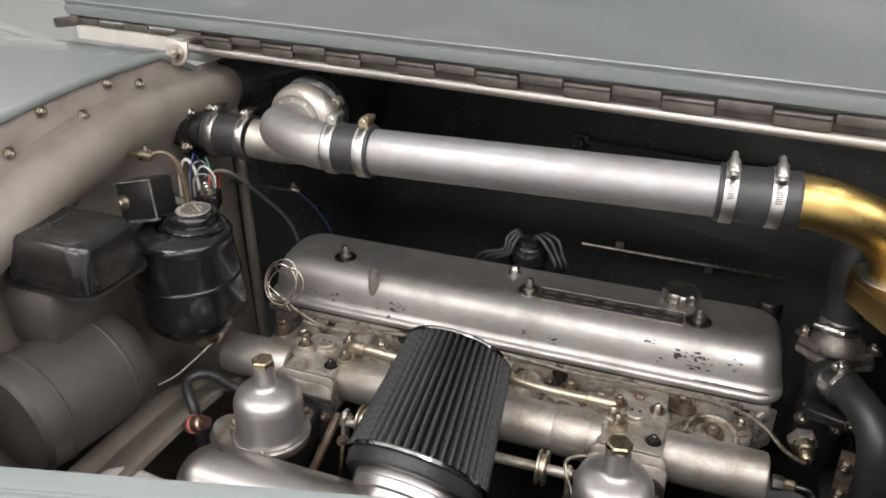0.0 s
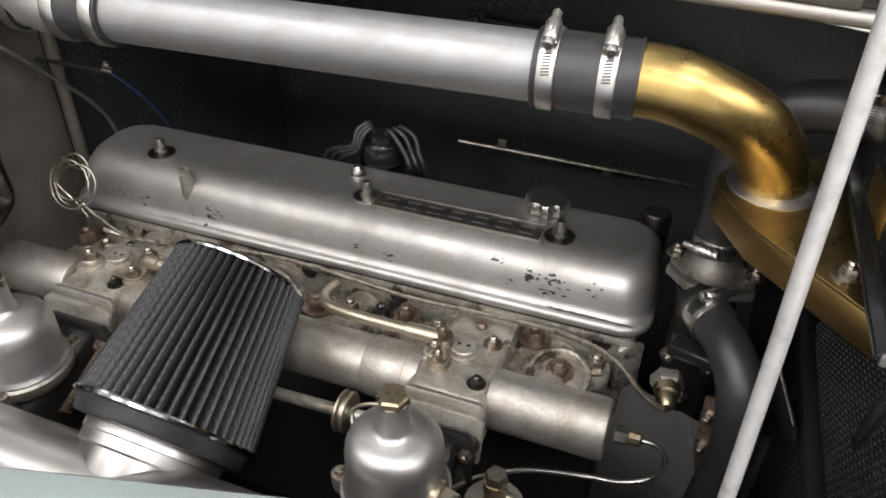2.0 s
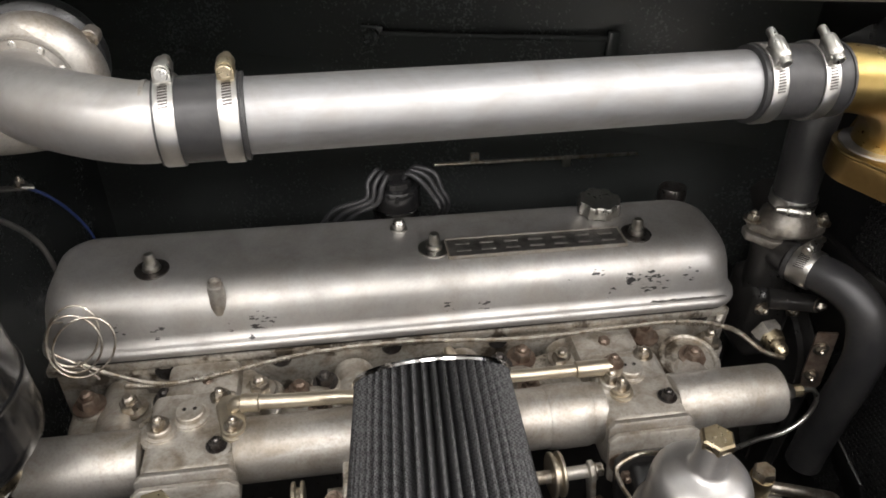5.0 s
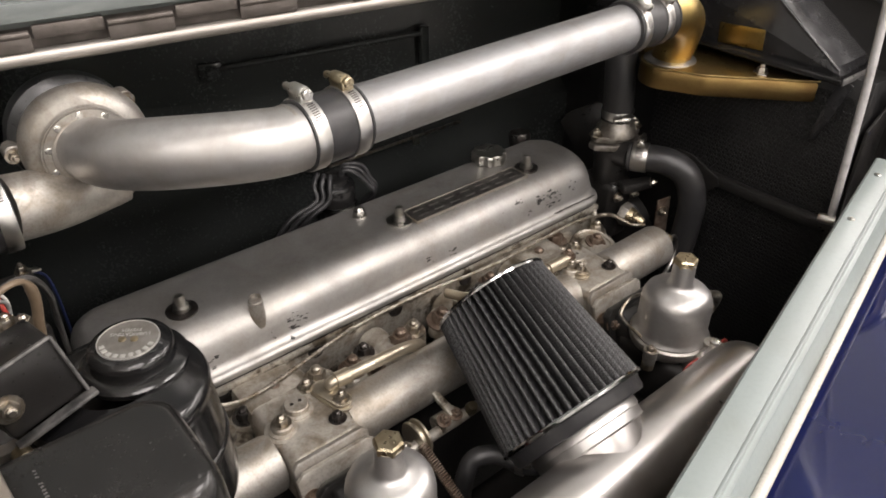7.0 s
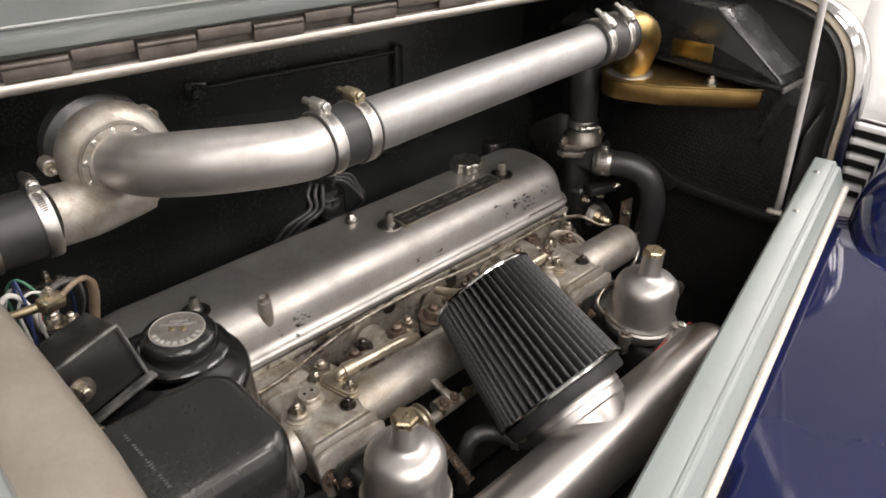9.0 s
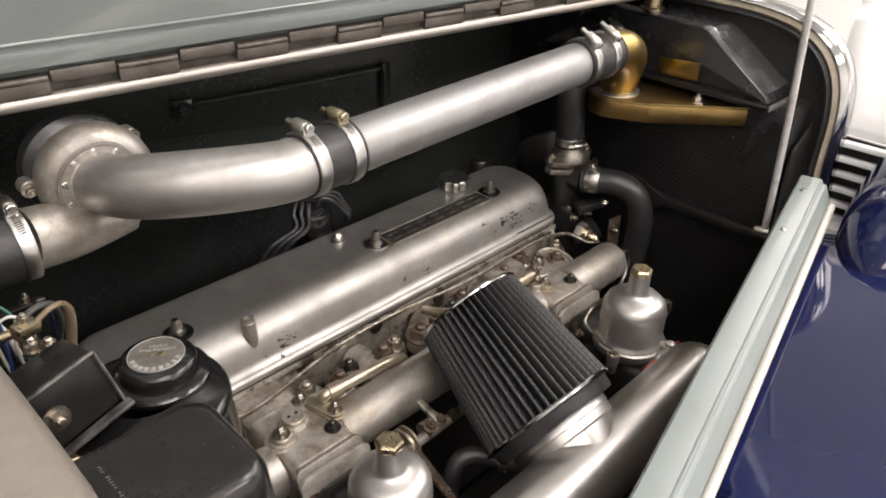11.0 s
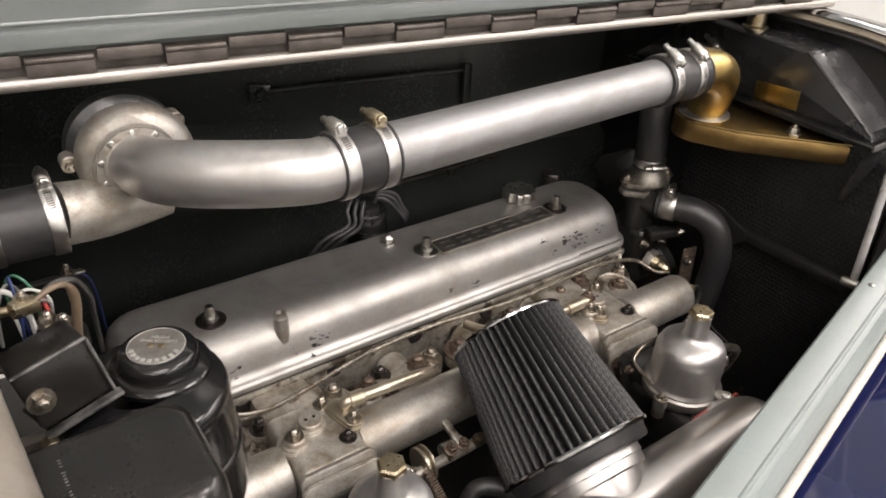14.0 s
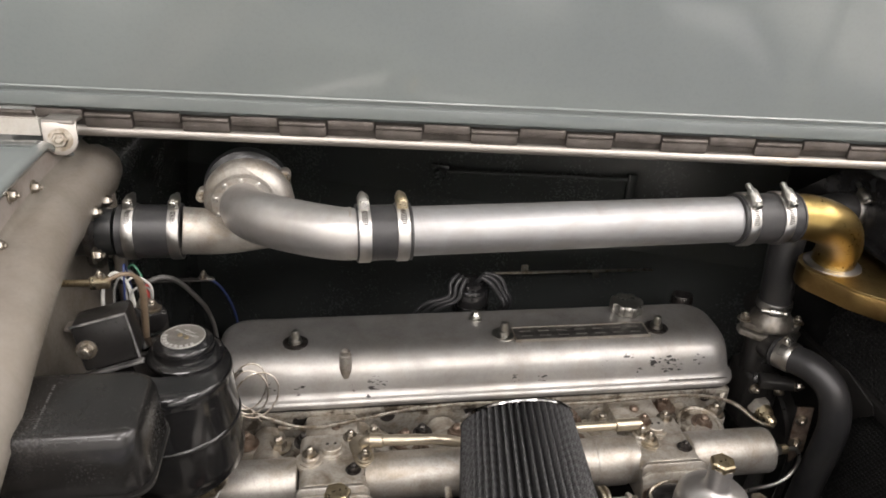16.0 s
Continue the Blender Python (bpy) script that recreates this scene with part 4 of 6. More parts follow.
def manifold():
    t = thing("inlet_manifold", "cast aluminium inlet manifold with two carburettor blocks", "inlet manifold", (0.25, -0.17, 0.8))
    y, z, r = -0.1695, 0.853, 0.0285
    def cyl(x0, x1, name, m=M_CAST, flare=0.0):
        rr = r + flare
        prof = [(0, 0), (rr - 0.004, 0), (rr - 0.001, 0.0015), (rr, 0.005), (rr, (x1 - x0) - 0.005), (rr - 0.001, (x1 - x0) - 0.0015), (rr - 0.004, x1 - x0), (0, x1 - x0)]
        part(name, lathe(prof, along((x0, y, z), (1, 0, 0)), 36), m, t)
    cyl(-0.095, 0.005, "end_drum")
    cyl(0.080, 0.415, "balance_tube")
    cyl(0.358, 0.402, "sleeve", M_CAST, 0.0015)
    cyl(0.482, 0.592, "end_drum")
    for bx in (0.0450, 0.4475):
        body = rbox(0.076, 0.095, 0.062, Matrix.Translation((bx, -0.160, 0.846)), 0.010, 3)
        part("block", body, M_GRIMY, t, "stained cast block")
        rim = prism([(-0.041, -0.020), (-0.035, -0.026), (0.035, -0.026), (0.041, -0.020), (0.041, 0.018), (0.035, 0.024), (-0.035, 0.024), (-0.041, 0.018)], 0.007, along((bx, -0.206, 0.853), (0, -1, 0.28)), 0.0025)
        part("flange", rim, M_CAST, t)
        rim2 = prism([(-0.043, -0.024), (-0.035, -0.03), (0.035, -0.03), (0.043, -0.024), (0.043, 0.016), (0.035, 0.022), (-0.035, 0.022), (-0.043, 0.016)], 0.006, along((bx, -0.216, 0.850), (0, -1, 0.28)), 0.002)
        part("flange", rim2, M_GRIMY, t)
        for dx, dy, r0 in ((-0.001, -0.146, 0.0125), (-0.025, -0.160, 0.0105)):
            plug = lathe([(r0 + 0.003, 0), (r0 + 0.003, 0.003), (r0, 0.004), (r0, 0.009), (r0 - 0.001, 0.010), (0, 0.010)], Matrix.Translation((bx + dx, dy, 0.876)), 24)
            part("plug", plug, M_GRIMY, t)
            part("plug_seat", lathe([(r0 + 0.0075, -0.004), (r0 + 0.0070, 0.0005), (r0 + 0.003, 0.0012)], Matrix.Translation((bx + dx, dy, 0.876)), 24), M_GRIMY, t)
            if r0 > 0.012:
                for hx in (-0.0045, 0.0045):
                    part("pin_hole", lathe([(0.0019, 0), (0.0019, 0.0004), (0, 0.0004)], Matrix.Translation((bx + dx + hx, dy + 0.001, 0.8859)), 10), M_DARKBOLT, t)
            if r0 < 0.012:
                put_copy("bolt", BOLT, Matrix.Translation((bx + dx, dy, 0.885)), t)
        boss = lathe([(0.0135, 0), (0.0125, 0.010), (0.011, 0.011), (0, 0.011)], Matrix.Translation((bx + 0.0235, -0.181, 0.866)), 20)
        part("boss", boss, M_CAST, t)
        put_copy("bolt", DARKBOLT, Matrix.Translation((bx + 0.0235, -0.181, 0.8765)), t, "dark stud nut")
        put_copy("bolt", BOLT, along((bx + 0.022, -0.125, 0.876), (0, 0, 1)), t)
        for dx in (-0.033, 0.033):
            put_copy("bolt", RUSTBOLT, along((bx + dx, -0.223, 0.846), (0, -1, 0.28)), t, "rusty flange bolt")
        part("riser", rbox(0.07, 0.09, 0.05, Matrix.Translation((bx, -0.10, 0.835)), 0.01), M_GRIMY, t)
    return t


manifold()


def water_rail():
    t = thing("fuel_transfer_pipe", "thin brass-tinted steel pipe along the manifold", "pipe", (0.25, -0.14, 0.88))
    part("tube", sweep([(0.081, -0.146, 0.884), (0.086, -0.147, 0.889), (0.104, -0.149, 0.890), (0.135, -0.150, 0.889), (0.170, -0.147, 0.884), (0.195, -0.140, 0.872), (0.210, -0.130, 0.856), (0.216, -0.122, 0.842)], 0.0066, 12), M_PALE, t)
    part("sleeve", lathe([(0.0066, 0), (0.0084, 0.001), (0.0084, 0.016), (0.0066, 0.017)], along((0.088, -0.1472, 0.8892), (1, -0.11, 0.03)), 16), M_PALE, t)
    for fx, fy in ((0.0795, -0.154), (0.4265, -0.156)):
        lug = [(0.0105 * math.cos(a), 0.0105 * math.sin(a) + (0.0135 if math.sin(a) > 0 else -0.0135)) for a in (k * math.pi / 9 for k in range(18))]
        for up, grow in ((0.8765, 1.12), (0.8800, 1.0)):
            part("lug_flange", prism([(px * grow, py * grow) for px, py in lug], 0.0036, Matrix.Translation((fx, fy, up)) @ pose(0, 0, 0, 0, 0, 12), 0.001), M_PALE, t)
        put_copy("bolt", BOLT, Matrix.Translation((fx + 0.0028, fy - 0.0132, 0.8836)) @ Matrix.Diagonal((0.85, 0.85, 1, 1)), t)
    part("banjo", lathe([(0, 0), (0.010, 0), (0.010, 0.012), (0, 0.012)], Matrix.Translation((0.427, -0.150, 0.884)), 18), M_BOLT, t)
    part("tube", sweep([(0.430, -0.150, 0.892), (0.38, -0.151, 0.892), (0.325, -0.150, 0.892), (0.30, -0.142, 0.890), (0.286, -0.120, 0.882), (0.282, -0.09, 0.872)], 0.0058, 12), M_PALE, t)
    part("sleeve", lathe([(0.0058, 0), (0.0078, 0.001), (0.0078, 0.034), (0.0058, 0.035)], along((0.390, -0.1508, 0.892), (1, 0.005, 0)), 16), M_PALE, t)
    put_copy("bolt", RUSTBOLT, Matrix.Translation((0.427, -0.150, 0.895)), t)


water_rail()


def carburettor():
    at = (0.442, -0.297, 0.80)
    t = thing("carburettor", "satin alloy side-draught carburettor with a domed dashpot", "carburettor", at, "carburettors")
    m = Matrix.Translation(at)
    dash = lathe([(0.042, 0.064), (0.0425, 0.068), (0.0405, 0.071), (0.0393, 0.074), (0.0389, 0.106), (0.0380, 0.113), (0.0355, 0.1190), (0.031, 0.1235), (0.024, 0.1265), (0.0175, 0.1282), (0.0140, 0.1305), (0.0126, 0.1345), (0.0120, 0.1585), (0, 0.1585)], m, 40)
    part("dashpot", dash, M_DASH, t, "satin domed aluminium suction chamber")
    hexa = hex_bm(0.0130, 0.0085, 0.10)
    bmesh.ops.transform(hexa, matrix=m @ pose(0, 0, 0.157, 0, 0, 12), verts=hexa.verts)
    part("hex_cap", hexa, M_BRASSHEX, t, "worn brass hexagon cap")
    part("body", rbox(0.066, 0.10, 0.075, m @ Matrix.Translation((0, 0.0, 0.008)), 0.012, 3), M_BLACKSATIN, t)
    part("throat", lathe([(0.030, 0), (0.030, 0.05), (0.028, 0.051), (0, 0.051)], m @ along((0.003, 0.030, 0.024), (0, 1, 0.32)), 28), M_BLACKSATIN, t)
    lip = [(-0.043, -0.022), (-0.035, -0.029), (0.035, -0.029), (0.043, -0.022), (0.043, 0.016), (0.034, 0.023), (-0.034, 0.023), (-0.043, 0.016)]
    part("mounting_flange", prism(lip, 0.010, m @ along((0.005, 0.063, 0.046), (0, -1, 0.28)), 0.002), M_BLACKSATIN, t, "black heat-insulating flange")
    part("shoulder", rbox(0.062, 0.040, 0.034, m @ Matrix.Translation((0.003, 0.046, 0.046)) @ pose(0, 0, 0, 16), 0.008, 3), M_BLACKSATIN, t)
    for dx in (-0.035, 0.035):
        put_copy("bolt", RUSTBOLT, m @ along((0.005 + dx, 0.058, 0.052), (0, -1, 0.28)), t)
    part("lower_flange", lathe([(0.0300, 0.040), (0.0440, 0.054), (0.0450, 0.060), (0.0450, 0.064), (0.042, 0.066)], m, 36), M_CAST, t)
    for a in (-70, 60, 190):
        put_copy("bolt", BOLT, m @ Matrix.Translation((0.047 * math.cos(radians(a)), 0.047 * math.sin(radians(a)), 0.065)) @ Matrix.Diagonal((0.7, 0.7, 0.7, 1)), t)
        part("lug", lathe([(0.006, 0.046), (0.008, 0.054), (0.008, 0.0655), (0, 0.0655)], m @ Matrix.Translation((0.046 * math.cos(radians(a)), 0.046 * math.sin(radians(a)), 0)), 14), M_CAST, t)
    return t


CARB = carburettor()
copy_thing(CARB, Matrix.Translation((0.050, -0.294, 0.794)))


def air_filter():
    top, base = Vector((0.248, -0.201, 0.951)), Vector((0.2445, -0.323, 0.882))
    ax = (top - base).normalized()
    L = (top - base).length
    m = along(base, ax)
    t = thing("air_filter", "black pleated cone air filter with bright end rims", "air filter", base)
    n, rings = 50, []
    for s in (0.0, 0.25, 0.5, 0.75, 1.0):
        R = 0.0780 + (0.0618 - 0.0780) * s
        ring = []
        for k in range(n * 6):
            ph = k % 6
            d = (0.0, 0.0012, 0.0085, 0.0150, 0.0085, 0.0012)[ph]
            a = 2 * math.pi * k / (n * 6)
            ring.append(m @ Vector(((R - d) * math.cos(a), (R - d) * math.sin(a), L * s)))
        rings.append(ring)
    part("pleats", rings_mesh(rings, None, False), M_FILTER, t, "black gauze pleats", 80)
    part("top_rim", lathe([(0.058, L - 0.001), (0.0628, L - 0.0018), (0.0635, L), (0.0628, L + 0.0018), (0.060, L + 0.0025), (0.055, L + 0.002), (0, L + 0.0015)], m, 48), M_CHROME, t, "bright top rim")
    part("base_rim", lathe([(0.076, 0.002), (0.0790, 0.0017), (0.0797, 0.0), (0.0790, -0.0024), (0.072, -0.003)], m, 64), M_CHROME, t, "bright base rim")
    part("rubber_base", lathe([(0.0750, -0.003), (0.0735, -0.005), (0.0725, -0.014), (0.0705, -0.0165), (0.054, -0.0175)], m, 48), M_RUBBER, t, "black moulded rubber base")
    return t, m


FILTER, FM = air_filter()


def intake_pipe():
    t = thing("intake_pipe", "polished aluminium twin-branch intake pipe", "intake pipe", (0.25, -0.385, 0.85))
    y, z, r = -0.390, 0.861, 0.040
    x0, x1 = 0.002, 0.475
    prof = []
    for k in range(9):
        a = math.pi / 2 * k / 8
        prof.append((r * math.sin(a), r * (1 - math.cos(a)) * 0.9))
    L = x1 - x0
    prof += [(rr, L - zz) for rr, zz in reversed(prof)]
    part("main_tube", lathe(prof, along((x0, y, z), (1, 0, 0)), 40), M_POLISH, t)
    a0 = FM @ Vector((0, 0, -0.018))
    part("branch", sweep([a0, FM @ Vector((0, 0, -0.045)), FM @ Vector((0, 0, -0.062)), FM @ Vector((0, 0, -0.080))], lambda s: 0.0545 - 0.004 * s, 40, 8), M_POLISH, t)
    for bx in (0.05, 0.442):
        part("carb_branch", sweep([(bx, y + 0.02, z - 0.006), (bx, -0.345, 0.826)], 0.03, 28, 4), M_POLISH, t)
        part("gasket", prism(disc_round(-0.044, 0.044, -0.034, 0.024 if bx > 0.2 else 0.014, 0.012), 0.003, along((bx, -0.347, 0.841), (0, 1, 0)), 0.0008), M_RED, t, "red paper gasket")
        for dx in (-0.034, 0.034):
            put_copy("bolt", BOLT, along((bx + dx, -0.35, 0.84), (0, -1, 0.2)), t)
    part("neck_band", lathe([(0.0540, 0.021), (0.0585, 0.0205), (0.0592, 0.0190), (0.0592, 0.0125), (0.0580, 0.0116), (0.0575, 0.003), (0.0560, 0.0015), (0.050, 0.001)], FM @ Matrix.Translation((0, 0, -0.037)), 64), M_NECK, t, "polished stepped neck band")
    return t


intake_pipe()


# ---- boost pipe, turbo and hoses ----
PA, PB = Vector((0.070, -0.1532, 1.163)), Vector((0.500, -0.1346, 1.162))
PD = (PB - PA).normalized()


def boost_pipe():
    r = 0.0253
    bm = lathe([(r - 0.002, 0), (r, 0.0005), (r, 0.376), (r - 0.002, 0.3765)], along(PA + PD * 0.050, PD), 48)
    whole("boost_pipe", bm, M_PIPE, "straight brushed aluminium boost pipe over the engine", "pipe")
    for a, b, lab in ((0.004, 0.060, "rear"), (0.420, 0.494, "front")):
        hose = lathe([(r, 0), (r + 0.0025, 0.001), (r + 0.0028, 0.004), (r + 0.0028, (b - a) - 0.004), (r + 0.0025, (b - a) - 0.001), (r, b - a)], along(PA + PD * a, PD), 40)
        rc = thing("rubber_coupling", "short black rubber hose coupling on the boost pipe", "hose", PA + PD * a, "couplings")
        part("sleeve", hose, M_RUBBER, rc)
        for end in (a, b - 0.003):
            part("lip", lathe([(r + 0.001, 0), (r + 0.0036, 0.0005), (r + 0.0036, 0.0025), (r + 0.001, 0.003)], along(PA + PD * end, PD), 40), M_RUBBER, rc)
    for s, d, br in ((0.012, (0, 0.05, 1), False), (0.050, (0, 0.05, 1), True), (0.431, (0, -0.45, 0.9), False), (0.473, (0, -0.45, 0.9), False)):
        hose_clamp(PA + PD * s, PD, r + 0.0028, d, brass=br)


boost_pipe()


def brass_elbow():
    a = PA + PD * 0.488
    pts = [a, a + PD * 0.018, (0.600, -0.130, 1.157), (0.636, -0.117, 1.139), (0.662, -0.099, 1.110), (0.673, -0.084, 1.074)]
    t = thing("brass_elbow", "tarnished golden brass elbow pipe", "pipe elbow", a)
    part("bend", sweep(pts, lambda s: 0.0262 - 0.0008 * s, 40, 10), M_BRASS, t)
    m = Matrix.Translation((0.673, -0.084, 1.0752))
    part("collar", lathe([(0.0245, 0.004), (0.029, 0.003), (0.034, 0.0), (0.0345, -0.003), (0.028, -0.004)], m, 40), M_POLISH, t, "soldered silver collar")
    return t


brass_elbow()


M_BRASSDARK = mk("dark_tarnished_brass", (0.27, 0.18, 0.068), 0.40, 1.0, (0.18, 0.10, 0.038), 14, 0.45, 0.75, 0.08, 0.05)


def plenum():
    t = thing("brass_plenum", "tarnished brass wedge-shaped duct beside the radiator", "duct", (0.68, -0.13, 1.05))
    edge = [(0.7545, -0.252), (0.660, -0.150)] + [(0.670 + 0.038 * math.cos(a), -0.086 + 0.038 * math.sin(a)) for a in (radians(215 - k * 15) for k in range(9))] + [(0.7525, 0.03)]
    poly = edge
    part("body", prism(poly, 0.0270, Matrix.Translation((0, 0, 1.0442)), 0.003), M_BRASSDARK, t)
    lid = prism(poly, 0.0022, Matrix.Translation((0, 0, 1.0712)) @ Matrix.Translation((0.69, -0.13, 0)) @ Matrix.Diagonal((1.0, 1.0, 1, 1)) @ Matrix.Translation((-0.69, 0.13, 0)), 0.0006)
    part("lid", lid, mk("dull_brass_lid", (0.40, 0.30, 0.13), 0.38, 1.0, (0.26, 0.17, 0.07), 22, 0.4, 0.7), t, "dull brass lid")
    put_copy("bolt", BOLT, Matrix.Translation((0.7195, -0.190, 1.0745)), t)
    part("clip", rbox(0.020, 0.012, 0.003, Matrix.Translation((0.7195, -0.192, 1.0745)) @ pose(0, 0, 0, 0, 0, 25), 0.001), M_STEEL, t)


plenum()


def turbo():
    c = Vector((-0.0475, -0.006, 1.140))
    t = thing("compressor_housing", "bare cast aluminium compressor snail housing", "compressor", c)
    # volute: a spiral of growing round sections about the y axis, ending in a straight outlet towards the bulkhead
    rings = []
    n = 44
    for i in range(n + 1):
        a = radians(-90 - 8) - 2 * math.pi * 0.94 * (1 - i / n)
        s = i / n
        rr = 0.0165 + 0.0105 * s * s
        R = 0.027 + 0.011 * s * s
        cc = c + Vector((-math.cos(a) * R, 0.001, math.sin(a) * R))
        out = (cc - c).normalized()
        out = Vector((out.x, 0, out.z)).normalized()
        rings.append([cc + rr * (out * math.cos(b) + Vector((0, 1, 0)) * math.sin(b)) for b in (2 * math.pi * k / 22 for k in range(22))])
    bm = rings_mesh(rings)
    part("volute", bm, M_CAST, t, "", 60)
    part("outlet", sweep([c + Vector((0.020, 0.001, -0.037)), c + Vector((-0.012, -0.003, -0.039)), c + Vector((-0.040, -0.013, -0.035)), c + Vector((-0.072, -0.019, -0.030))], lambda s: 0.0255 + 0.002 * s, 28), M_CAST, t)
    my = along(c, (0, -1, 0))
    part("face", lathe([(0.046, -0.012), (0.0480, -0.002), (0.0465, 0.007), (0.0425, 0.0135), (0.0385, 0.0170), (0.0372, 0.0195), (0.0368, 0.0212), (0.0362, 0.0212), (0.0360, 0.0200), (0.0354, 0.0200), (0.0352, 0.0216), (0.024, 0.0216)], my, 56), M_CAST, t)
    part("back_disc", lathe([(0, -0.046), (0.044, -0.042), (0.050, -0.039), (0.0515, -0.032), (0.050, -0.024), (0.040, -0.016)], my, 48), M_BAY, t, "dark backing disc")
    for k in range(10):
        a = radians(20 + 36 * k)
        put_copy("screw", SCREW, my @ Matrix.Translation((0.0312 * math.cos(a), 0.0312 * math.sin(a), 0.0214)) @ pose(0, 0, 0, 0, 0, 37 * k) @ Matrix.Diagonal((0.52, 0.52, 0.26, 1)), t)
    for a in (27, 180, 328):
        put_copy("bolt", BOLT, my @ Matrix.Translation((0.051 * math.cos(radians(a)), 0.051 * math.sin(radians(a)), -0.008)) @ Matrix.Diagonal((0.7, 0.7, 0.8, 1)), t)
        part("lug", lathe([(0.0075, -0.022), (0.0075, -0.008), (0.006, -0.0065), (0, -0.0065)], my @ Matrix.Translation((0.050 * math.cos(radians(a)), 0.050 * math.sin(radians(a)), -0.002)), 16), M_CAST, t)
    e = thing("inlet_elbow", "smooth satin aluminium elbow from the compressor", "pipe elbow", c)
    pts = [c + Vector((0.0, -0.008, 0.002)), c + Vector((0.002, -0.036, 0.004)), c + Vector((0.013, -0.072, 0.012)), c + Vector((0.038, -0.106, 0.019)), c + Vector((0.077, -0.1335, 0.022)), PA - PD * 0.008, PA + PD * 0.016]
    part("bend", sweep(pts, lambda s: 0.0258 + 0.0020 * math.sin(3.1 * s) - 0.0004 * s, 40, 8), M_DASH, e)
    part("spigot", lathe([(0.0250, 0), (0.0268, 0.001), (0.0268, 0.004), (0.0250, 0.005)], along(PA - PD * 0.004, PD), 40), M_CAST, e, "rolled pipe end")
    part("root_flange", lathe([(0.024, 0), (0.0292, 0.0003), (0.0290, 0.0018), (0.024, 0.004)], my @ Matrix.Translation((0, 0, 0.0212)), 48), M_CAST, e)
    hose = sweep([(-0.118, -0.0255, 1.109), (-0.150, -0.026, 1.110), (-0.186, -0.026, 1.111)], 0.0305, 32)
    whole("air_hose", hose, M_RUBBER, "thick black rubber hose from compressor to bulkhead", "hose")
    hose_clamp((-0.124, -0.026, 1.1095), (1, 0, 0), 0.0305, (0, 0, 1))
    hose_clamp((-0.172, -0.026, 1.1105), (1, 0, 0), 0.0305, (0, 0, 1))
    p = thing("bulkhead_stub", "dark metal stub flange with bolts on the bulkhead", "pipe flange", (-0.2, -0.026, 1.11))
    part("tube", lathe([(0.027, 0), (0.027, 0.05), (0, 0.05)], along((-0.24, -0.026, 1.111), (1, 0, 0)), 24), M_BAY, p)
    part("flange", lathe([(0, 0), (0.042, 0), (0.042, 0.006), (0.03, 0.008)], along((-0.214, -0.026, 1.111), (1, 0, 0)), 28), M_DARKBOLT, p)
    for a in (45, 120, 200, 300):
        put_copy("bolt", BOLT, along((-0.207, -0.026 + 0.037 * math.cos(radians(a)), 1.111 + 0.037 * math.sin(radians(a))), (1, 0, 0)), p)


turbo()


M_THERMO = mk("dull_grimy_housing", (0.30, 0.285, 0.26), 0.42, 0.75, (0.15, 0.135, 0.115), 40, 0.42, 0.66, 0.1, 0.25, cloud=0.7, grain=0.2)


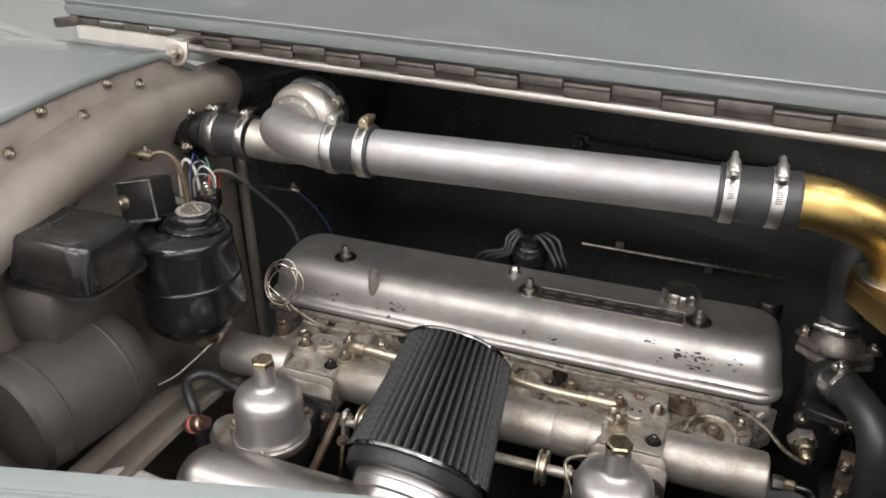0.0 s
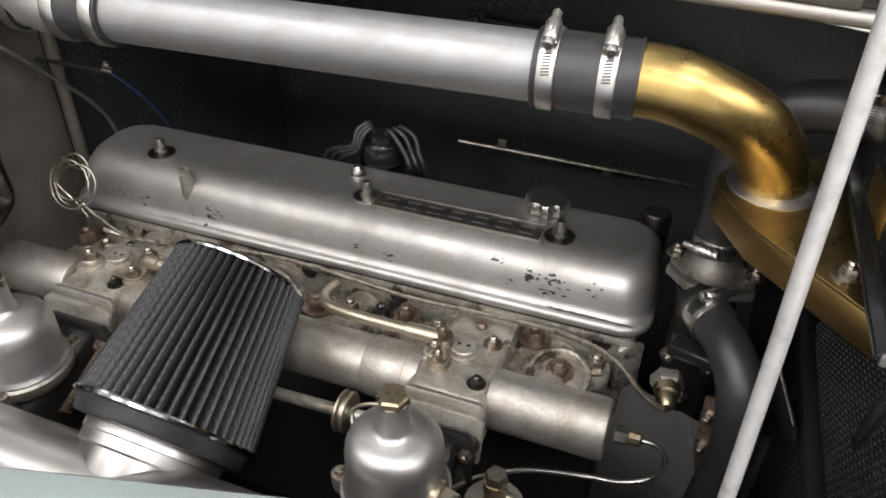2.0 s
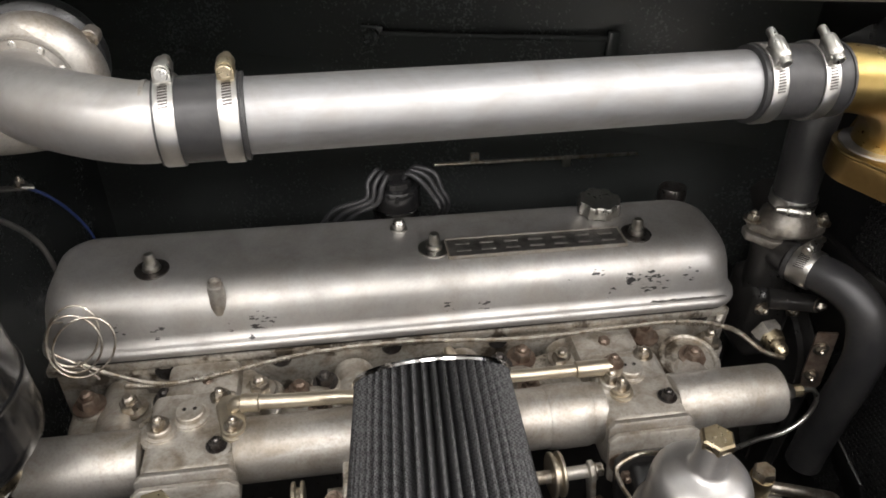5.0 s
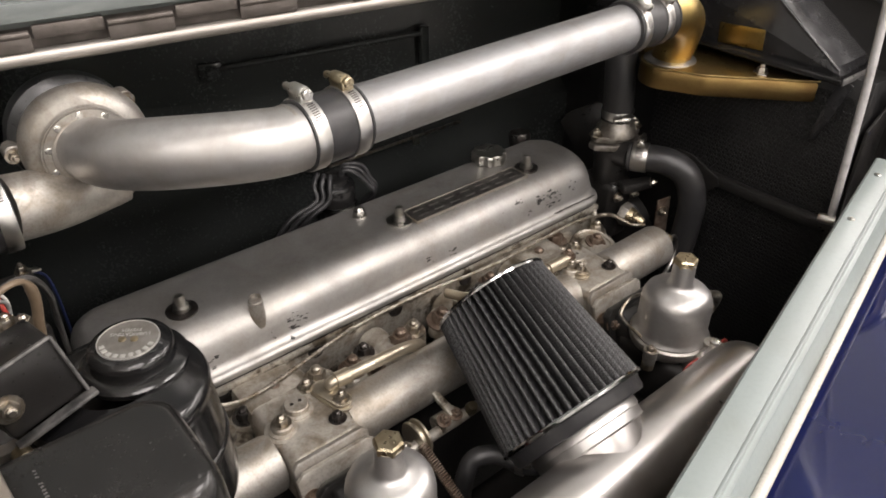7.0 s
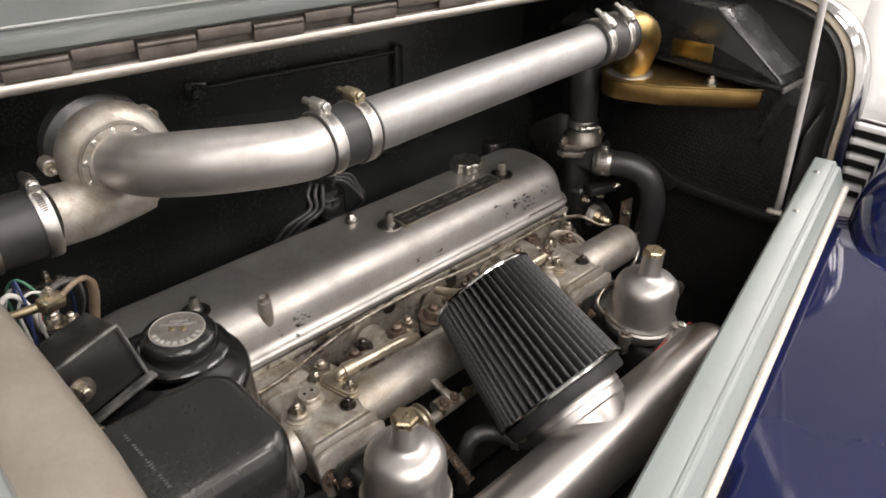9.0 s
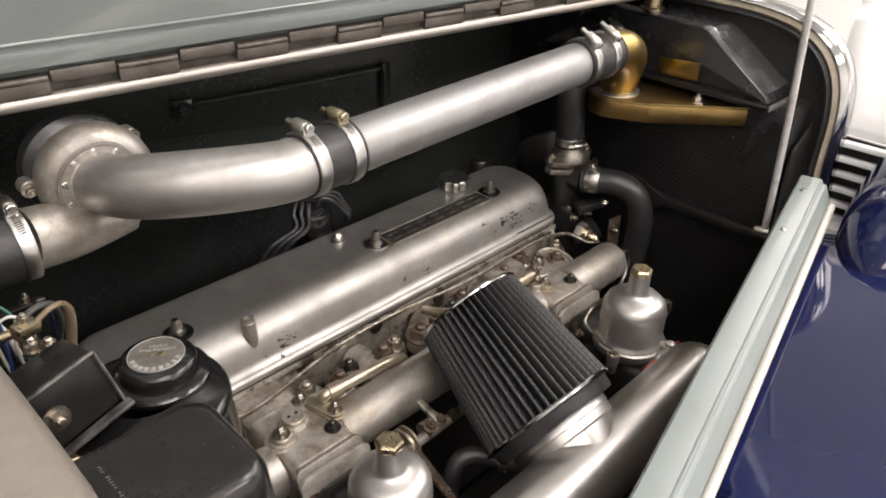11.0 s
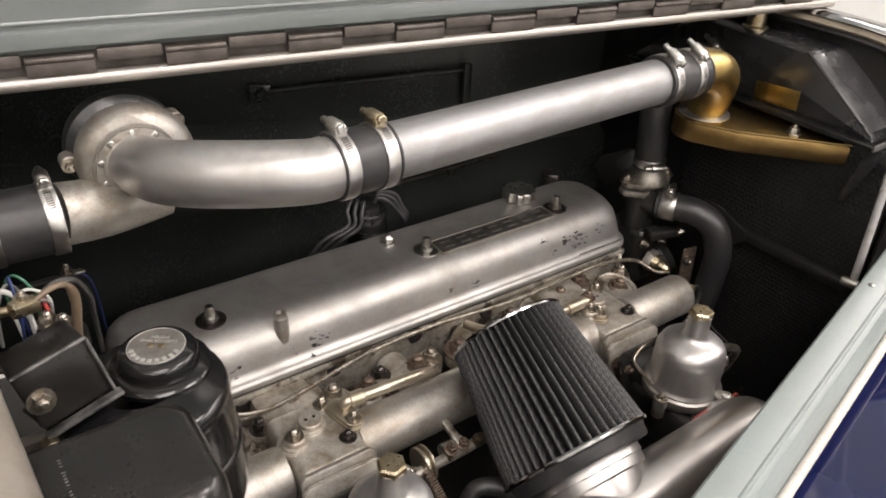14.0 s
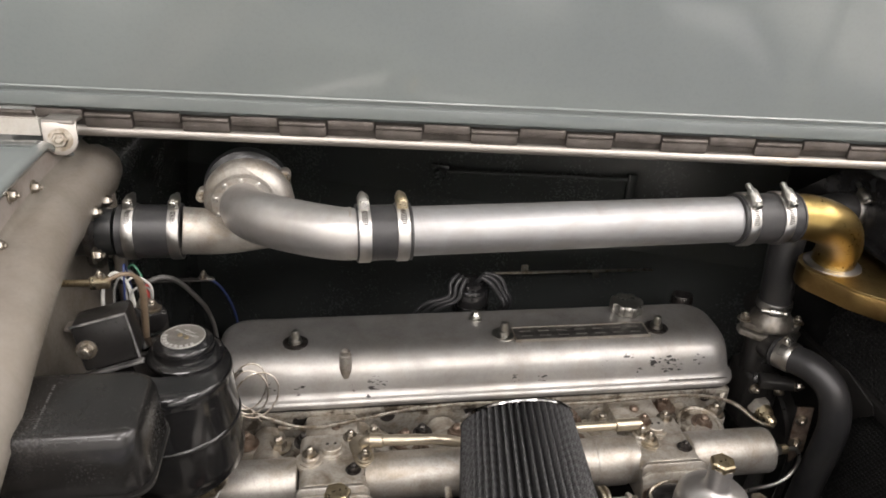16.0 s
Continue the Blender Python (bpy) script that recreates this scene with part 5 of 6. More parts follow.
def thermostat():
    t = thing("thermostat_housing", "cast alloy thermostat housing with bolted flanges", "thermostat housing", (0.645, -0.03, 0.9))
    c = Vector((0.652, -0.030, 0.008))
    part("lower_body", lathe([(0.024, 0.80), (0.026, 0.90), (0.030, 0.925)], Matrix.Translation(c), 24), M_BLACKSATIN, t, "black lower body")
    fl = [(-0.045, -0.008), (-0.036, -0.014), (-0.02, -0.026), (0.02, -0.026), (0.036, -0.014), (0.045, -0.008), (0.045, 0.008), (0.036, 0.014), (0.02, 0.026), (-0.02, 0.026), (-0.036, 0.014), (-0.045, 0.008)]
    rz = pose(0, 0, 0, 0, 0, -12)
    part("lower_flange", prism(fl, 0.010, Matrix.Translation(c + Vector((0, 0, 0.926))) @ rz @ Matrix.Diagonal((0.92, 0.92, 1, 1)), 0.003), M_THERMO, t)
    part("upper_flange", prism(fl, 0.010, Matrix.Translation(c + Vector((0, 0, 0.938))) @ rz @ Matrix.Diagonal((0.88, 0.88, 1, 1)), 0.003), M_THERMO, t)
    part("dome", lathe([(0.030, 0.946), (0.028, 0.956), (0.022, 0.964), (0.020, 0.985)], Matrix.Translation(c), 28), M_THERMO, t)
    for dx in (-0.036, 0.036):
        put_copy("bolt", BOLT, Matrix.Translation(c + rz @ Vector((dx, 0, 0.948))), t)
    h = sweep([c + Vector((-0.002, 0, 0.968)), c + Vector((-0.004, 0.001, 1.01)), c + Vector((-0.004, 0.006, 1.06)), c + Vector((0.006, 0.010, 1.092)), c + Vector((0.04, 0.006, 1.112)), c + Vector((0.085, 0.004, 1.114))], 0.0215, 28, 10)
    th = thing("top_water_hose", "black rubber top water hose to the radiator", "hose", c + Vector((0, 0, 0.97)))
    part("hose", h, M_RUBBER, th)
    part("mouth_ring", lathe([(0.0212, 0), (0.0230, 0.001), (0.0230, 0.004), (0.0212, 0.005)], Matrix.Translation(c + Vector((-0.002, 0, 0.967))), 28), M_RUBBER, th)
    hose_clamp(c + Vector((-0.002, 0, 0.977)), (0, 0, 1), 0.0215, (-0.4, -1, 0))
    hose_clamp(c + Vector((0.076, 0.004, 1.114)), (1, 0, 0), 0.0215, (0, -0.5, 1))
    b = sweep([(0.648, -0.062, 0.928), (0.658, -0.081, 0.930), (0.674, -0.110, 0.930), (0.688, -0.136, 0.914), (0.695, -0.149, 0.876), (0.696, -0.149, 0.830), (0.691, -0.147, 0.77), (0.688, -0.146, 0.70)], 0.0195, 28, 10)
    bh = thing("bypass_hose", "curved black rubber water hose with dusty sheen", "hose", (0.7, -0.1, 0.9))
    part("hose", b, M_RUBBER, bh)
    part("mouth_ring", lathe([(0.0195, 0), (0.0212, 0.001), (0.0212, 0.005), (0.0195, 0.006)], along((0.648, -0.061, 0.928), (0.45, -0.88, 0.05)), 28), M_RUBBER, bh)
    hose_clamp((0.656, -0.076, 0.9295), (0.47, -0.88, 0.05), 0.0195, (0.1, -0.3, 1), "dull wide band clamp on the curved hose", width=0.022)
    part("side_outlet", sweep([(0.646, -0.035, 0.925), (0.650, -0.064, 0.928)], 0.019, 20, 3), M_BLACKSATIN, t)
    s = thing("temperature_sender", "large steel hexagon temperature sender with its cable", "sensor", (0.64, -0.085, 0.83))
    hx = hex_bm(0.0165, 0.013)
    bmesh.ops.transform(hx, matrix=along((0.634, -0.076, 0.846), (0.12, -0.95, -0.1)), verts=hx.verts)
    part("nut", hx, M_THERMO, s)
    part("collar", lathe([(0.0135, 0.012), (0.0115, 0.021), (0.0090, 0.023), (0.0080, 0.032), (0.005, 0.037), (0, 0.038)], along((0.634, -0.076, 0.846), (0.12, -0.95, -0.1)), 18), M_BRASSHEX, s)


thermostat()


def water_pump():
    t = thing("water_pump", "oily black cast water pump body with steel bolts", "water pump", (0.645, -0.05, 0.84))
    part("casting", rbox(0.050, 0.070, 0.10, Matrix.Translation((0.652, -0.028, 0.835)), 0.014, 3), M_BLACKSATIN, t)
    part("arm", prism([(-0.010, -0.012), (0.040, -0.008), (0.046, 0.0), (0.040, 0.008), (-0.010, 0.012)], 0.014, Matrix.Translation((0.640, -0.072, 0.878)) @ pose(0, 0, 0, 0, 0, -20), 0.003), M_BLACKSATIN, t)
    part("bracket", prism([(0, 0), (0.020, 0.004), (0.024, -0.07), (0.010, -0.095), (0.002, -0.06)], 0.004, Matrix(((0.92, 0, 0.39, 0.668), (-0.39, 0, 0.92, -0.112), (0, 1, 0, 0.868), (0, 0, 0, 1))), 0.001), M_RUSTY, t, "dull stamped bracket")
    for p, d in (((0.676, -0.088, 0.886), (0.5, -0.8, 0.3)), ((0.630, -0.066, 0.868), (0, -1, 0.1)), ((0.668, -0.066, 0.862), (0.1, -1, 0.1)), ((0.650, -0.066, 0.818), (0, -1, 0)), ((0.676, -0.116, 0.850), (-0.39, -0.92, 0)), ((0.678, -0.116, 0.810), (-0.39, -0.92, 0))):
        put_copy("bolt", BOLT, along(p, d) @ Matrix.Diagonal((0.85, 0.85, 0.9, 1)), t)


water_pump()


# ---- black boxes on the bulkhead ----
def reservoir():
    c = Vector((-0.0935, -0.198, 0))
    t = thing("fluid_reservoir", "gloss black cylindrical fluid reservoir with an alloy disc cap", "reservoir", (-0.099, -0.199, 0.93))
    m = Matrix.Translation(c)
    low = Matrix.Translation((-0.110, -0.206, 0))
    can = part("can", lathe([(0, 0.900), (0.018, 0.901), (0.040, 0.912), (0.055, 0.926), (0.0645, 0.940), (0.0660, 0.952), (0.0640, 0.990), (0.0600, 1.036), (0.0596, 1.040), (0.0606, 1.0430), (0.0606, 1.0465), (0.0590, 1.0500), (0.0555, 1.0525), (0.046, 1.0560), (0.030, 1.0585)], low, 56), M_BLACK, t)
    part("seam", lathe([(0.0636, 0.9885), (0.0650, 0.9900), (0.0654, 0.992), (0.0650, 0.994), (0.0634, 0.9955)], low, 56), M_BLACK, can)
    part("cap", lathe([(0.036, 1.056), (0.0365, 1.0600), (0.0340, 1.0625), (0.0290, 1.0635), (0.0280, 1.066), (0.0285, 1.0685), (0.0285, 1.0725), (0.0265, 1.0755), (0.0205, 1.0775)], m, 48), M_BLACK, t)
    disc = part("label_disc", lathe([(0.0208, 1.0755), (0.0208, 1.0775), (0.0203, 1.0782), (0, 1.0782)], m, 40), M_LABEL, t, "engraved alloy disc")
    for dx in (-0.006, 0.006):
        part("rivet", lathe([(0.0028, 0), (0.0025, 0.001), (0, 0.0016)], Matrix.Translation(c + Vector((dx * 0.55, -dx * 0.38, 1.0781))), 10), M_BRASSHEX, t)
    part("bottom_nut", lathe([(0, 0.902), (0.016, 0.902), (0.022, 0.912), (0.025, 0.928), (0, 0.928)], Matrix.Translation((-0.084, -0.222, 0.004)), 24), M_BRASSHEX, t, "brass bottom union")
    part("bracket", rbox(0.10, 0.012, 0.02, Matrix.Translation((-0.185, -0.17, 1.0)), 0.002), M_BULKDARK, t)
    part("mounting_plate", prism([(-0.186, 1.058), (-0.10, 1.058), (-0.10, 0.942), (-0.138, 0.946)], 0.005, Matrix(((1, 0, 0, 0), (0, 0, 1, -0.196), (0, 1, 0, 0), (0, 0, 0, 1))), 0.001), M_HAZEBLACK, t)
    # engraved words read from the far side, with bars for the maker's name round the near rim
    turn = -122
    fwd = Vector((0.574, 0.819, 0))
    for words, off, size in (("LUBRICATING", 0.0050, 0.0043), ("SYSTEM", 0.0095, 0.0040)):
        cu = bpy.data.curves.new("lettering", "FONT")
        cu.body, cu.size, cu.align_x, cu.extrude = words, size, "CENTER", 0.00015
        tmp = bpy.data.objects.new("lettering", cu)
        me = bpy.data.meshes.new_from_object(tmp)
        bpy.data.objects.remove(tmp)
        me.materials.append(M_LETTER)
        put_copy("lettering", me, Matrix.Translation(c + fwd * (off + size * 0.35) + Vector((0, 0, 1.0785))) @ pose(0, 0, 0, 0, 0, 145), disc)
    part("rim_line", lathe([(0.0200, 1.0781), (0.0200, 1.0786), (0.0206, 1.0786), (0.0206, 1.0779)], m, 40), M_LETTER, disc)
    for i in range(9):
        a = radians(turn + (i - 4) * 17)
        put_copy("bar", BAR, Matrix.Translation(c + Vector((0.0172 * math.cos(a), 0.0172 * math.sin(a), 1.0784))) @ pose(0, 0, 0, 0, 0, math.degrees(a)), disc)
    return t


M_LETTER = mk("worn_silver_lettering", (0.58, 0.57, 0.54), 0.4, 0.6, (0.45, 0.44, 0.42), 80)
BAR = mesh_of("bar", rbox(0.0034, 0.0030, 0.0006, bevel=0), M_LETTER)
reservoir()


M_EDGE = mk("rubbed_black_edge", (0.15, 0.145, 0.14), 0.4, 0.3, (0.03, 0.03, 0.03), 60, 0.4, 0.65)


M_REG = mk("black_stove_enamel", (0.010, 0.0095, 0.009), 0.32, 0.0, (0.018, 0.017, 0.016), 24, 0.4, 0.7, 0.08, 0.05)
M_REG.node_tree.nodes["Principled BSDF"].inputs["Specular IOR Level"].default_value = 0.28


def regulator_box():
    t = thing("regulator_box", "black metal electrical box with a bolted lid", "electrical box", (-0.16, -0.20, 1.06))
    mid = Vector((-0.1576, -0.2205, 1.0885))
    up = Vector((-0.20, 0.18, 0.96)).normalized()
    side = Vector((0.987, 0.151, 0.062))
    side = (side - up * side.dot(up)).normalized()
    m = Matrix((side, up.cross(side), up)).transposed().to_4x4()
    m.translation = mid
    part("body", rbox(0.050, 0.045, 0.047, m @ Matrix.Translation((0, 0.0235, 0)), 0.004), M_REG, t)
    part("rim", rbox(0.050, 0.003, 0.002, m @ Matrix.Translation((0, -0.0005, 0.0232)), 0.0008), M_EDGE, t)
    part("rim", rbox(0.053, 0.009, 0.0030, m @ Matrix.Translation((0.0015, -0.003, -0.0245)), 0.0008), M_EDGE, t)
    put_copy("bolt", BOLT, m @ Matrix.Translation((-0.0165, -0.0005, -0.001)) @ pose(0, 0, 0, 90) @ Matrix.Diagonal((0.95, 0.95, 0.8, 1)), t)
    for p, q in (((0.0245, -0.0225), (0.0245, 0.0225)), ((-0.0245, 0.0228), (0.0245, 0.0228))):
        part("edge_bead", sweep([m @ Vector((p[0], -0.001, p[1])), m @ Vector((q[0], -0.001, q[1]))], 0.0012, 8, 2), M_EDGE, t)
    part("terminal", lathe([(0, 0), (0.006, 0), (0.006, 0.012), (0.004, 0.014), (0, 0.014)], m @ Matrix.Translation((-0.026, -0.002, -0.030)) @ pose(0, 0, 0, 90), 12), M_BRASSHEX, t)


regulator_box()


M_BOX = mk("black_crackle_gloss", (0.010, 0.0095, 0.009), 0.24, 0.0, (0.018, 0.017, 0.016), 16, 0.4, 0.75, 0.06, 0.015, 500, grain=0.0)


def heater_box():
    t = thing("blower_box", "large satin black blower box with rounded corners", "blower", (-0.15, -0.34, 1.05))
    rings = []
    for z, ins, rad in ((1.046, 0.003, 0.022), (1.050, 0.0, 0.022), (1.092, 0.003, 0.02), (1.099, 0.0055, 0.019), (1.1025, 0.009, 0.017), (1.1035, 0.014, 0.014)):
        rings.append([Vector((x, y, z)) for x, y in disc_round(-0.215 + ins, -0.094 - ins, -0.373 + ins, -0.277 - ins, rad, 8)])
    part("lid", rings_mesh(rings), M_BOX, t, "", 50)
    part("seam", rings_mesh([[Vector((x, y, z)) for x, y in disc_round(-0.2165, -0.0925, -0.3745, -0.2755, 0.022, 8)] for z in (1.044, 1.0475)]), M_BLACKSATIN, t)
    rows = random.Random(3)
    for i in range(22):
        if i % 6 != 3:
            put_copy("text_bar", TEXTBAR, Matrix.Translation((-0.174 + 0.0001 * i, -0.302 - 0.0026 * i, 1.1037)) @ pose(0, 0, 0, 0, 0, rows.uniform(-25, 25)) @ Matrix.Diagonal((rows.uniform(0.6, 1.1), rows.uniform(0.6, 1.4), 1, 1)), t)
    mm = along((-0.168, -0.445, 0.922), (0.16, 1, 0.02))
    drum = part("motor", lathe([(0, 0), (0.060, 0), (0.066, 0.006), (0.067, 0.020), (0.0675, 0.115), (0.066, 0.130), (0.060, 0.142), (0.050, 0.149), (0.034, 0.153), (0, 0.154)], mm, 48), M_HAZEBLACK, t, "black motor drum with haze put into its colour")
    part("seam", lathe([(0.0665, 0.026), (0.0692, 0.028), (0.0692, 0.031), (0.0665, 0.033)], mm, 48), M_HAZEBLACK, drum)
    part("end_cap", lathe([(0.0668, 0.108), (0.0684, 0.110), (0.0684, 0.113), (0.0668, 0.116)], mm, 48), M_HAZEBLACK, drum)
    for dz in (0.03, -0.01):
        put_copy("screw", SCREW, along(mm @ Vector((0.045, 0.05 + dz, 0.146)), (0.5, 0.8, 0.2)) @ Matrix.Diagonal((0.5, 0.5, 0.5, 1)), t)
    part("neck", rbox(0.07, 0.08, 0.07, Matrix.Translation((-0.175, -0.345, 1.01)), 0.012), M_HAZEBLACK, t)


TEXTBAR = mesh_of("text_bar", rbox(0.0019, 0.0010, 0.0003, bevel=0), plain("faded_print", (0.10, 0.098, 0.095)))
heater_box()


def wires():
    def wire(pts, r, mat, label, cat="wire", group="wires"):
        return whole("wire", sweep(pts, r, 8, 8), mat, label, cat, group)
    u = thing("brass_union", "tarnished brass pipe union on the bulkhead above the box", "pipe union", (-0.166, -0.180, 1.131))
    part("block", rbox(0.018, 0.010, 0.010, Matrix.Translation((-0.166, -0.181, 1.1305)) @ pose(0, 0, 0, 12, 8, 20), 0.002), M_BRASSHEX, u)
    part("pipe", sweep([(-0.160, -0.181, 1.132), (-0.147, -0.178, 1.137), (-0.137, -0.171, 1.131), (-0.134, -0.163, 1.112), (-0.137, -0.156, 1.085), (-0.142, -0.150, 1.040)], lambda k: 0.0021 + 0.0016 * min(max((k - 0.4) / 0.1, 0), 1), 12), M_WTAN, u, "tan sleeved pipe")
    part("stub", sweep([(-0.172, -0.180, 1.130), (-0.205, -0.172, 1.126), (-0.236, -0.165, 1.124)], 0.0035, 12), M_BRASSHEX, u)
    put_copy("bolt", BOLT, along((-0.166, -0.179, 1.135), (0.1, -0.2, 1)) @ Matrix.Diagonal((0.55, 0.55, 0.7, 1)), u)
    loops = ((M_WWHITE, "cream", 0.0021, 0.028), (M_WGREY, "grey", 0.0015, 0.020), (M_WBLUE, "blue", 0.0012, 0.034), (M_WGREEN, "green", 0.0012, 0.024), (M_WWHITE, "white", 0.0013, 0.016), (M_WGREY, "grey", 0.0014, 0.010), (M_WRED, "red", 0.0017, 0.006))
    for k, (m, word, r, high) in enumerate(loops):
        x, y, turn = -0.178 + 0.0045 * k, -0.098 + 0.006 * (k * 3 % 5), 0.8 * k
        dx, dy = 0.014 * math.cos(turn), 0.012 * math.sin(turn)
        wire([(x - dx - 0.004, y - dy, 1.040), (x - dx, y - dy, 1.062 + high * 0.5), (x, y, 1.068 + high), (x + dx * 0.9, y + dy, 1.064 + high * 0.5), (x + dx + 0.004, y + dy - 0.004, 1.030)], r, m, "thin " + word + " insulated wire in a loose bundle behind the reservoir")
    b = thing("terminal_block", "small black terminal block with bright nuts behind the reservoir", "terminal block", (-0.150, -0.105, 1.048))
    part("block", rbox(0.030, 0.034, 0.024, Matrix.Translation((-0.146, -0.104, 1.044)) @ pose(0, 0, 0, 0, 0, 25), 0.004), M_BLACK, b)
    part("bracket", rbox(0.080, 0.016, 0.004, Matrix.Translation((-0.195, -0.102, 1.034)), 0.001), M_BULKDARK, b)
    for bx, by in ((-0.152, -0.098), (-0.142, -0.108)):
        put_copy("bolt", BOLT, Matrix.Translation((bx, by, 1.056)), b)
    wire([(-0.160, -0.088, 1.068), (-0.142, -0.080, 1.078), (-0.124, -0.071, 1.071), (-0.112, -0.030, 1.025), (-0.108, 0.016, 0.974), (-0.106, 0.040, 0.925), (-0.106, 0.05, 0.84)], 0.0028, plain("dusty_cable_sheath", (0.075, 0.072, 0.068)), "grey sheathed cable running down behind the head", "cable")
    wire([(-0.1085, 0.0523, 1.0018), (-0.100, 0.066, 0.985), (-0.094, 0.092, 0.950), (-0.090, 0.118, 0.905), (-0.088, 0.134, 0.850)], 0.0016, M_WBLUE, "blue wire hanging behind the rocker cover")
    e = thing("wire_terminal", "small steel wire terminal on a dark bracket behind the head", "terminal", (-0.11, 0.055, 1.0))
    part("bracket", rbox(0.125, 0.008, 0.003, Matrix.Translation((-0.170, 0.060, 0.998)), 0.001), M_HAZEBLACK, e)
    part("tab", rbox(0.012, 0.008, 0.003, Matrix.Translation((-0.109, 0.053, 1.0035)) @ pose(0, 0, 0, 0, 20, 30), 0.001), M_STEEL, e)
    put_copy("bolt", BOLT, Matrix.Translation((-0.118, 0.062, 1.000)) @ Matrix.Diagonal((0.7, 0.7, 0.9, 1)), e)


wires()


def spring_wire(pts, r, pitch, wire_r, mat, label, name="spring"):
    line = smooth_line(pts, 24)
    total = sum((b - a).length for a, b in zip(line, line[1:]))
    turns = total / pitch
    n = int(turns * 8)
    out, side = [], None
    for i in range(n + 1):
        s = i / n * (len(line) - 1)
        k = min(int(s), len(line) - 2)
        p = line[k].lerp(line[k + 1], s - k)
        d = (line[k + 1] - line[k]).normalized()
        side = side if side is not None else d.orthogonal().normalized()
        side = (side - d * side.dot(d)).normalized()
        a = 2 * math.pi * i / 8
        out.append(p + r * (math.cos(a) * side + math.sin(a) * d.cross(side)))
    return whole(name, sweep(out, wire_r, 5, 1, True, None, False), mat, label, "spring")


# capillary with coiled sheath along the head
whole("capillary_tube", sweep([(-0.058, -0.088, 0.900), (-0.03, -0.092, 0.884), (0.026, -0.098, 0.872), (0.142, -0.080, 0.876), (0.24, -0.080, 0.880), (0.36, -0.090, 0.879), (0.45, -0.086, 0.878), (0.53, -0.086, 0.878), (0.58, -0.092, 0.868), (0.615, -0.108, 0.846), (0.637, -0.116, 0.842)], 0.0019, 8, 16, ribs=0.3),
      M_BOLT, "thin ribbed capillary tube along the cylinder head", "capillary")
spring_wire([(0.52, -0.086, 0.8785), (0.58, -0.092, 0.8685), (0.615, -0.108, 0.8465), (0.636, -0.116, 0.842)], 0.0024, 0.0022, 0.0007, M_BOLT, "coiled wire sheath at the sender end", "coiled_sheath")
spring_wire([(-0.02, -0.098, 0.874), (0.026, -0.098, 0.8725), (0.142, -0.080, 0.8765), (0.155, -0.079, 0.877)], 0.0023, 0.0022, 0.0007, M_BOLT, "coiled wire sheath round the capillary tube", "coiled_sheath")
bmc = bmesh.new()
coil_at, coil_x, coil_z = Vector((-0.048, -0.098, 0.931)), Vector((0.93, 0.2, 0.1)), Vector((-0.05, 0.35, 0.93))
loose = []
for k in range(46):
    a = 2 * math.pi * k / 14 + 1.9
    turn = k / 14
    loose.append(coil_at + (0.024 + 0.0035 * math.sin(turn * 2.3)) * math.cos(a) * coil_x + (0.027 + 0.004 * math.cos(turn * 1.9)) * math.sin(a) * coil_z + Vector((0.006 * math.sin(turn * 2.0), 0.004 * turn - 0.006, 0.004 * math.cos(turn * 2.6))))
sweep([(-0.075, -0.03, 0.90), (-0.080, -0.06, 0.925)] + loose + [(-0.052, -0.098, 0.905), (-0.040, -0.098, 0.886)], 0.0011, 7, 3, True, bmc)
whole("coiled_capillary", bmc, M_BOLT, "grey capillary wound into a loose coil", "capillary")
spring_wire([(0.116, -0.252, 0.868), (0.116, -0.318, 0.838)], 0.0046, 0.0026, 0.0009, M_RUSTY, "thin throttle return spring")
whole("throttle_shaft", sweep([(0.095, -0.228, 0.835), (0.40, -0.222, 0.838)], 0.006, 14, 4), M_GRIMY, "grimy steel throttle shaft between carburettors", "shaft")
for sx in (0.128, 0.352):
    bmd = lathe([(0, 0), (0.019, 0), (0.020, 0.001), (0.020, 0.003), (0.015, 0.004), (0.015, 0.007), (0.020, 0.008), (0.020, 0.010), (0.019, 0.011), (0, 0.011)], along((sx, -0.222, 0.838), (1, 0, 0)), 30)
    whole("shaft_coupling", bmd, M_PALE, "dull pale brass coupling disc on the throttle shaft", "coupling", "couplings")


M_LEAD = plain("dark_ignition_lead", (0.024, 0.024, 0.025))


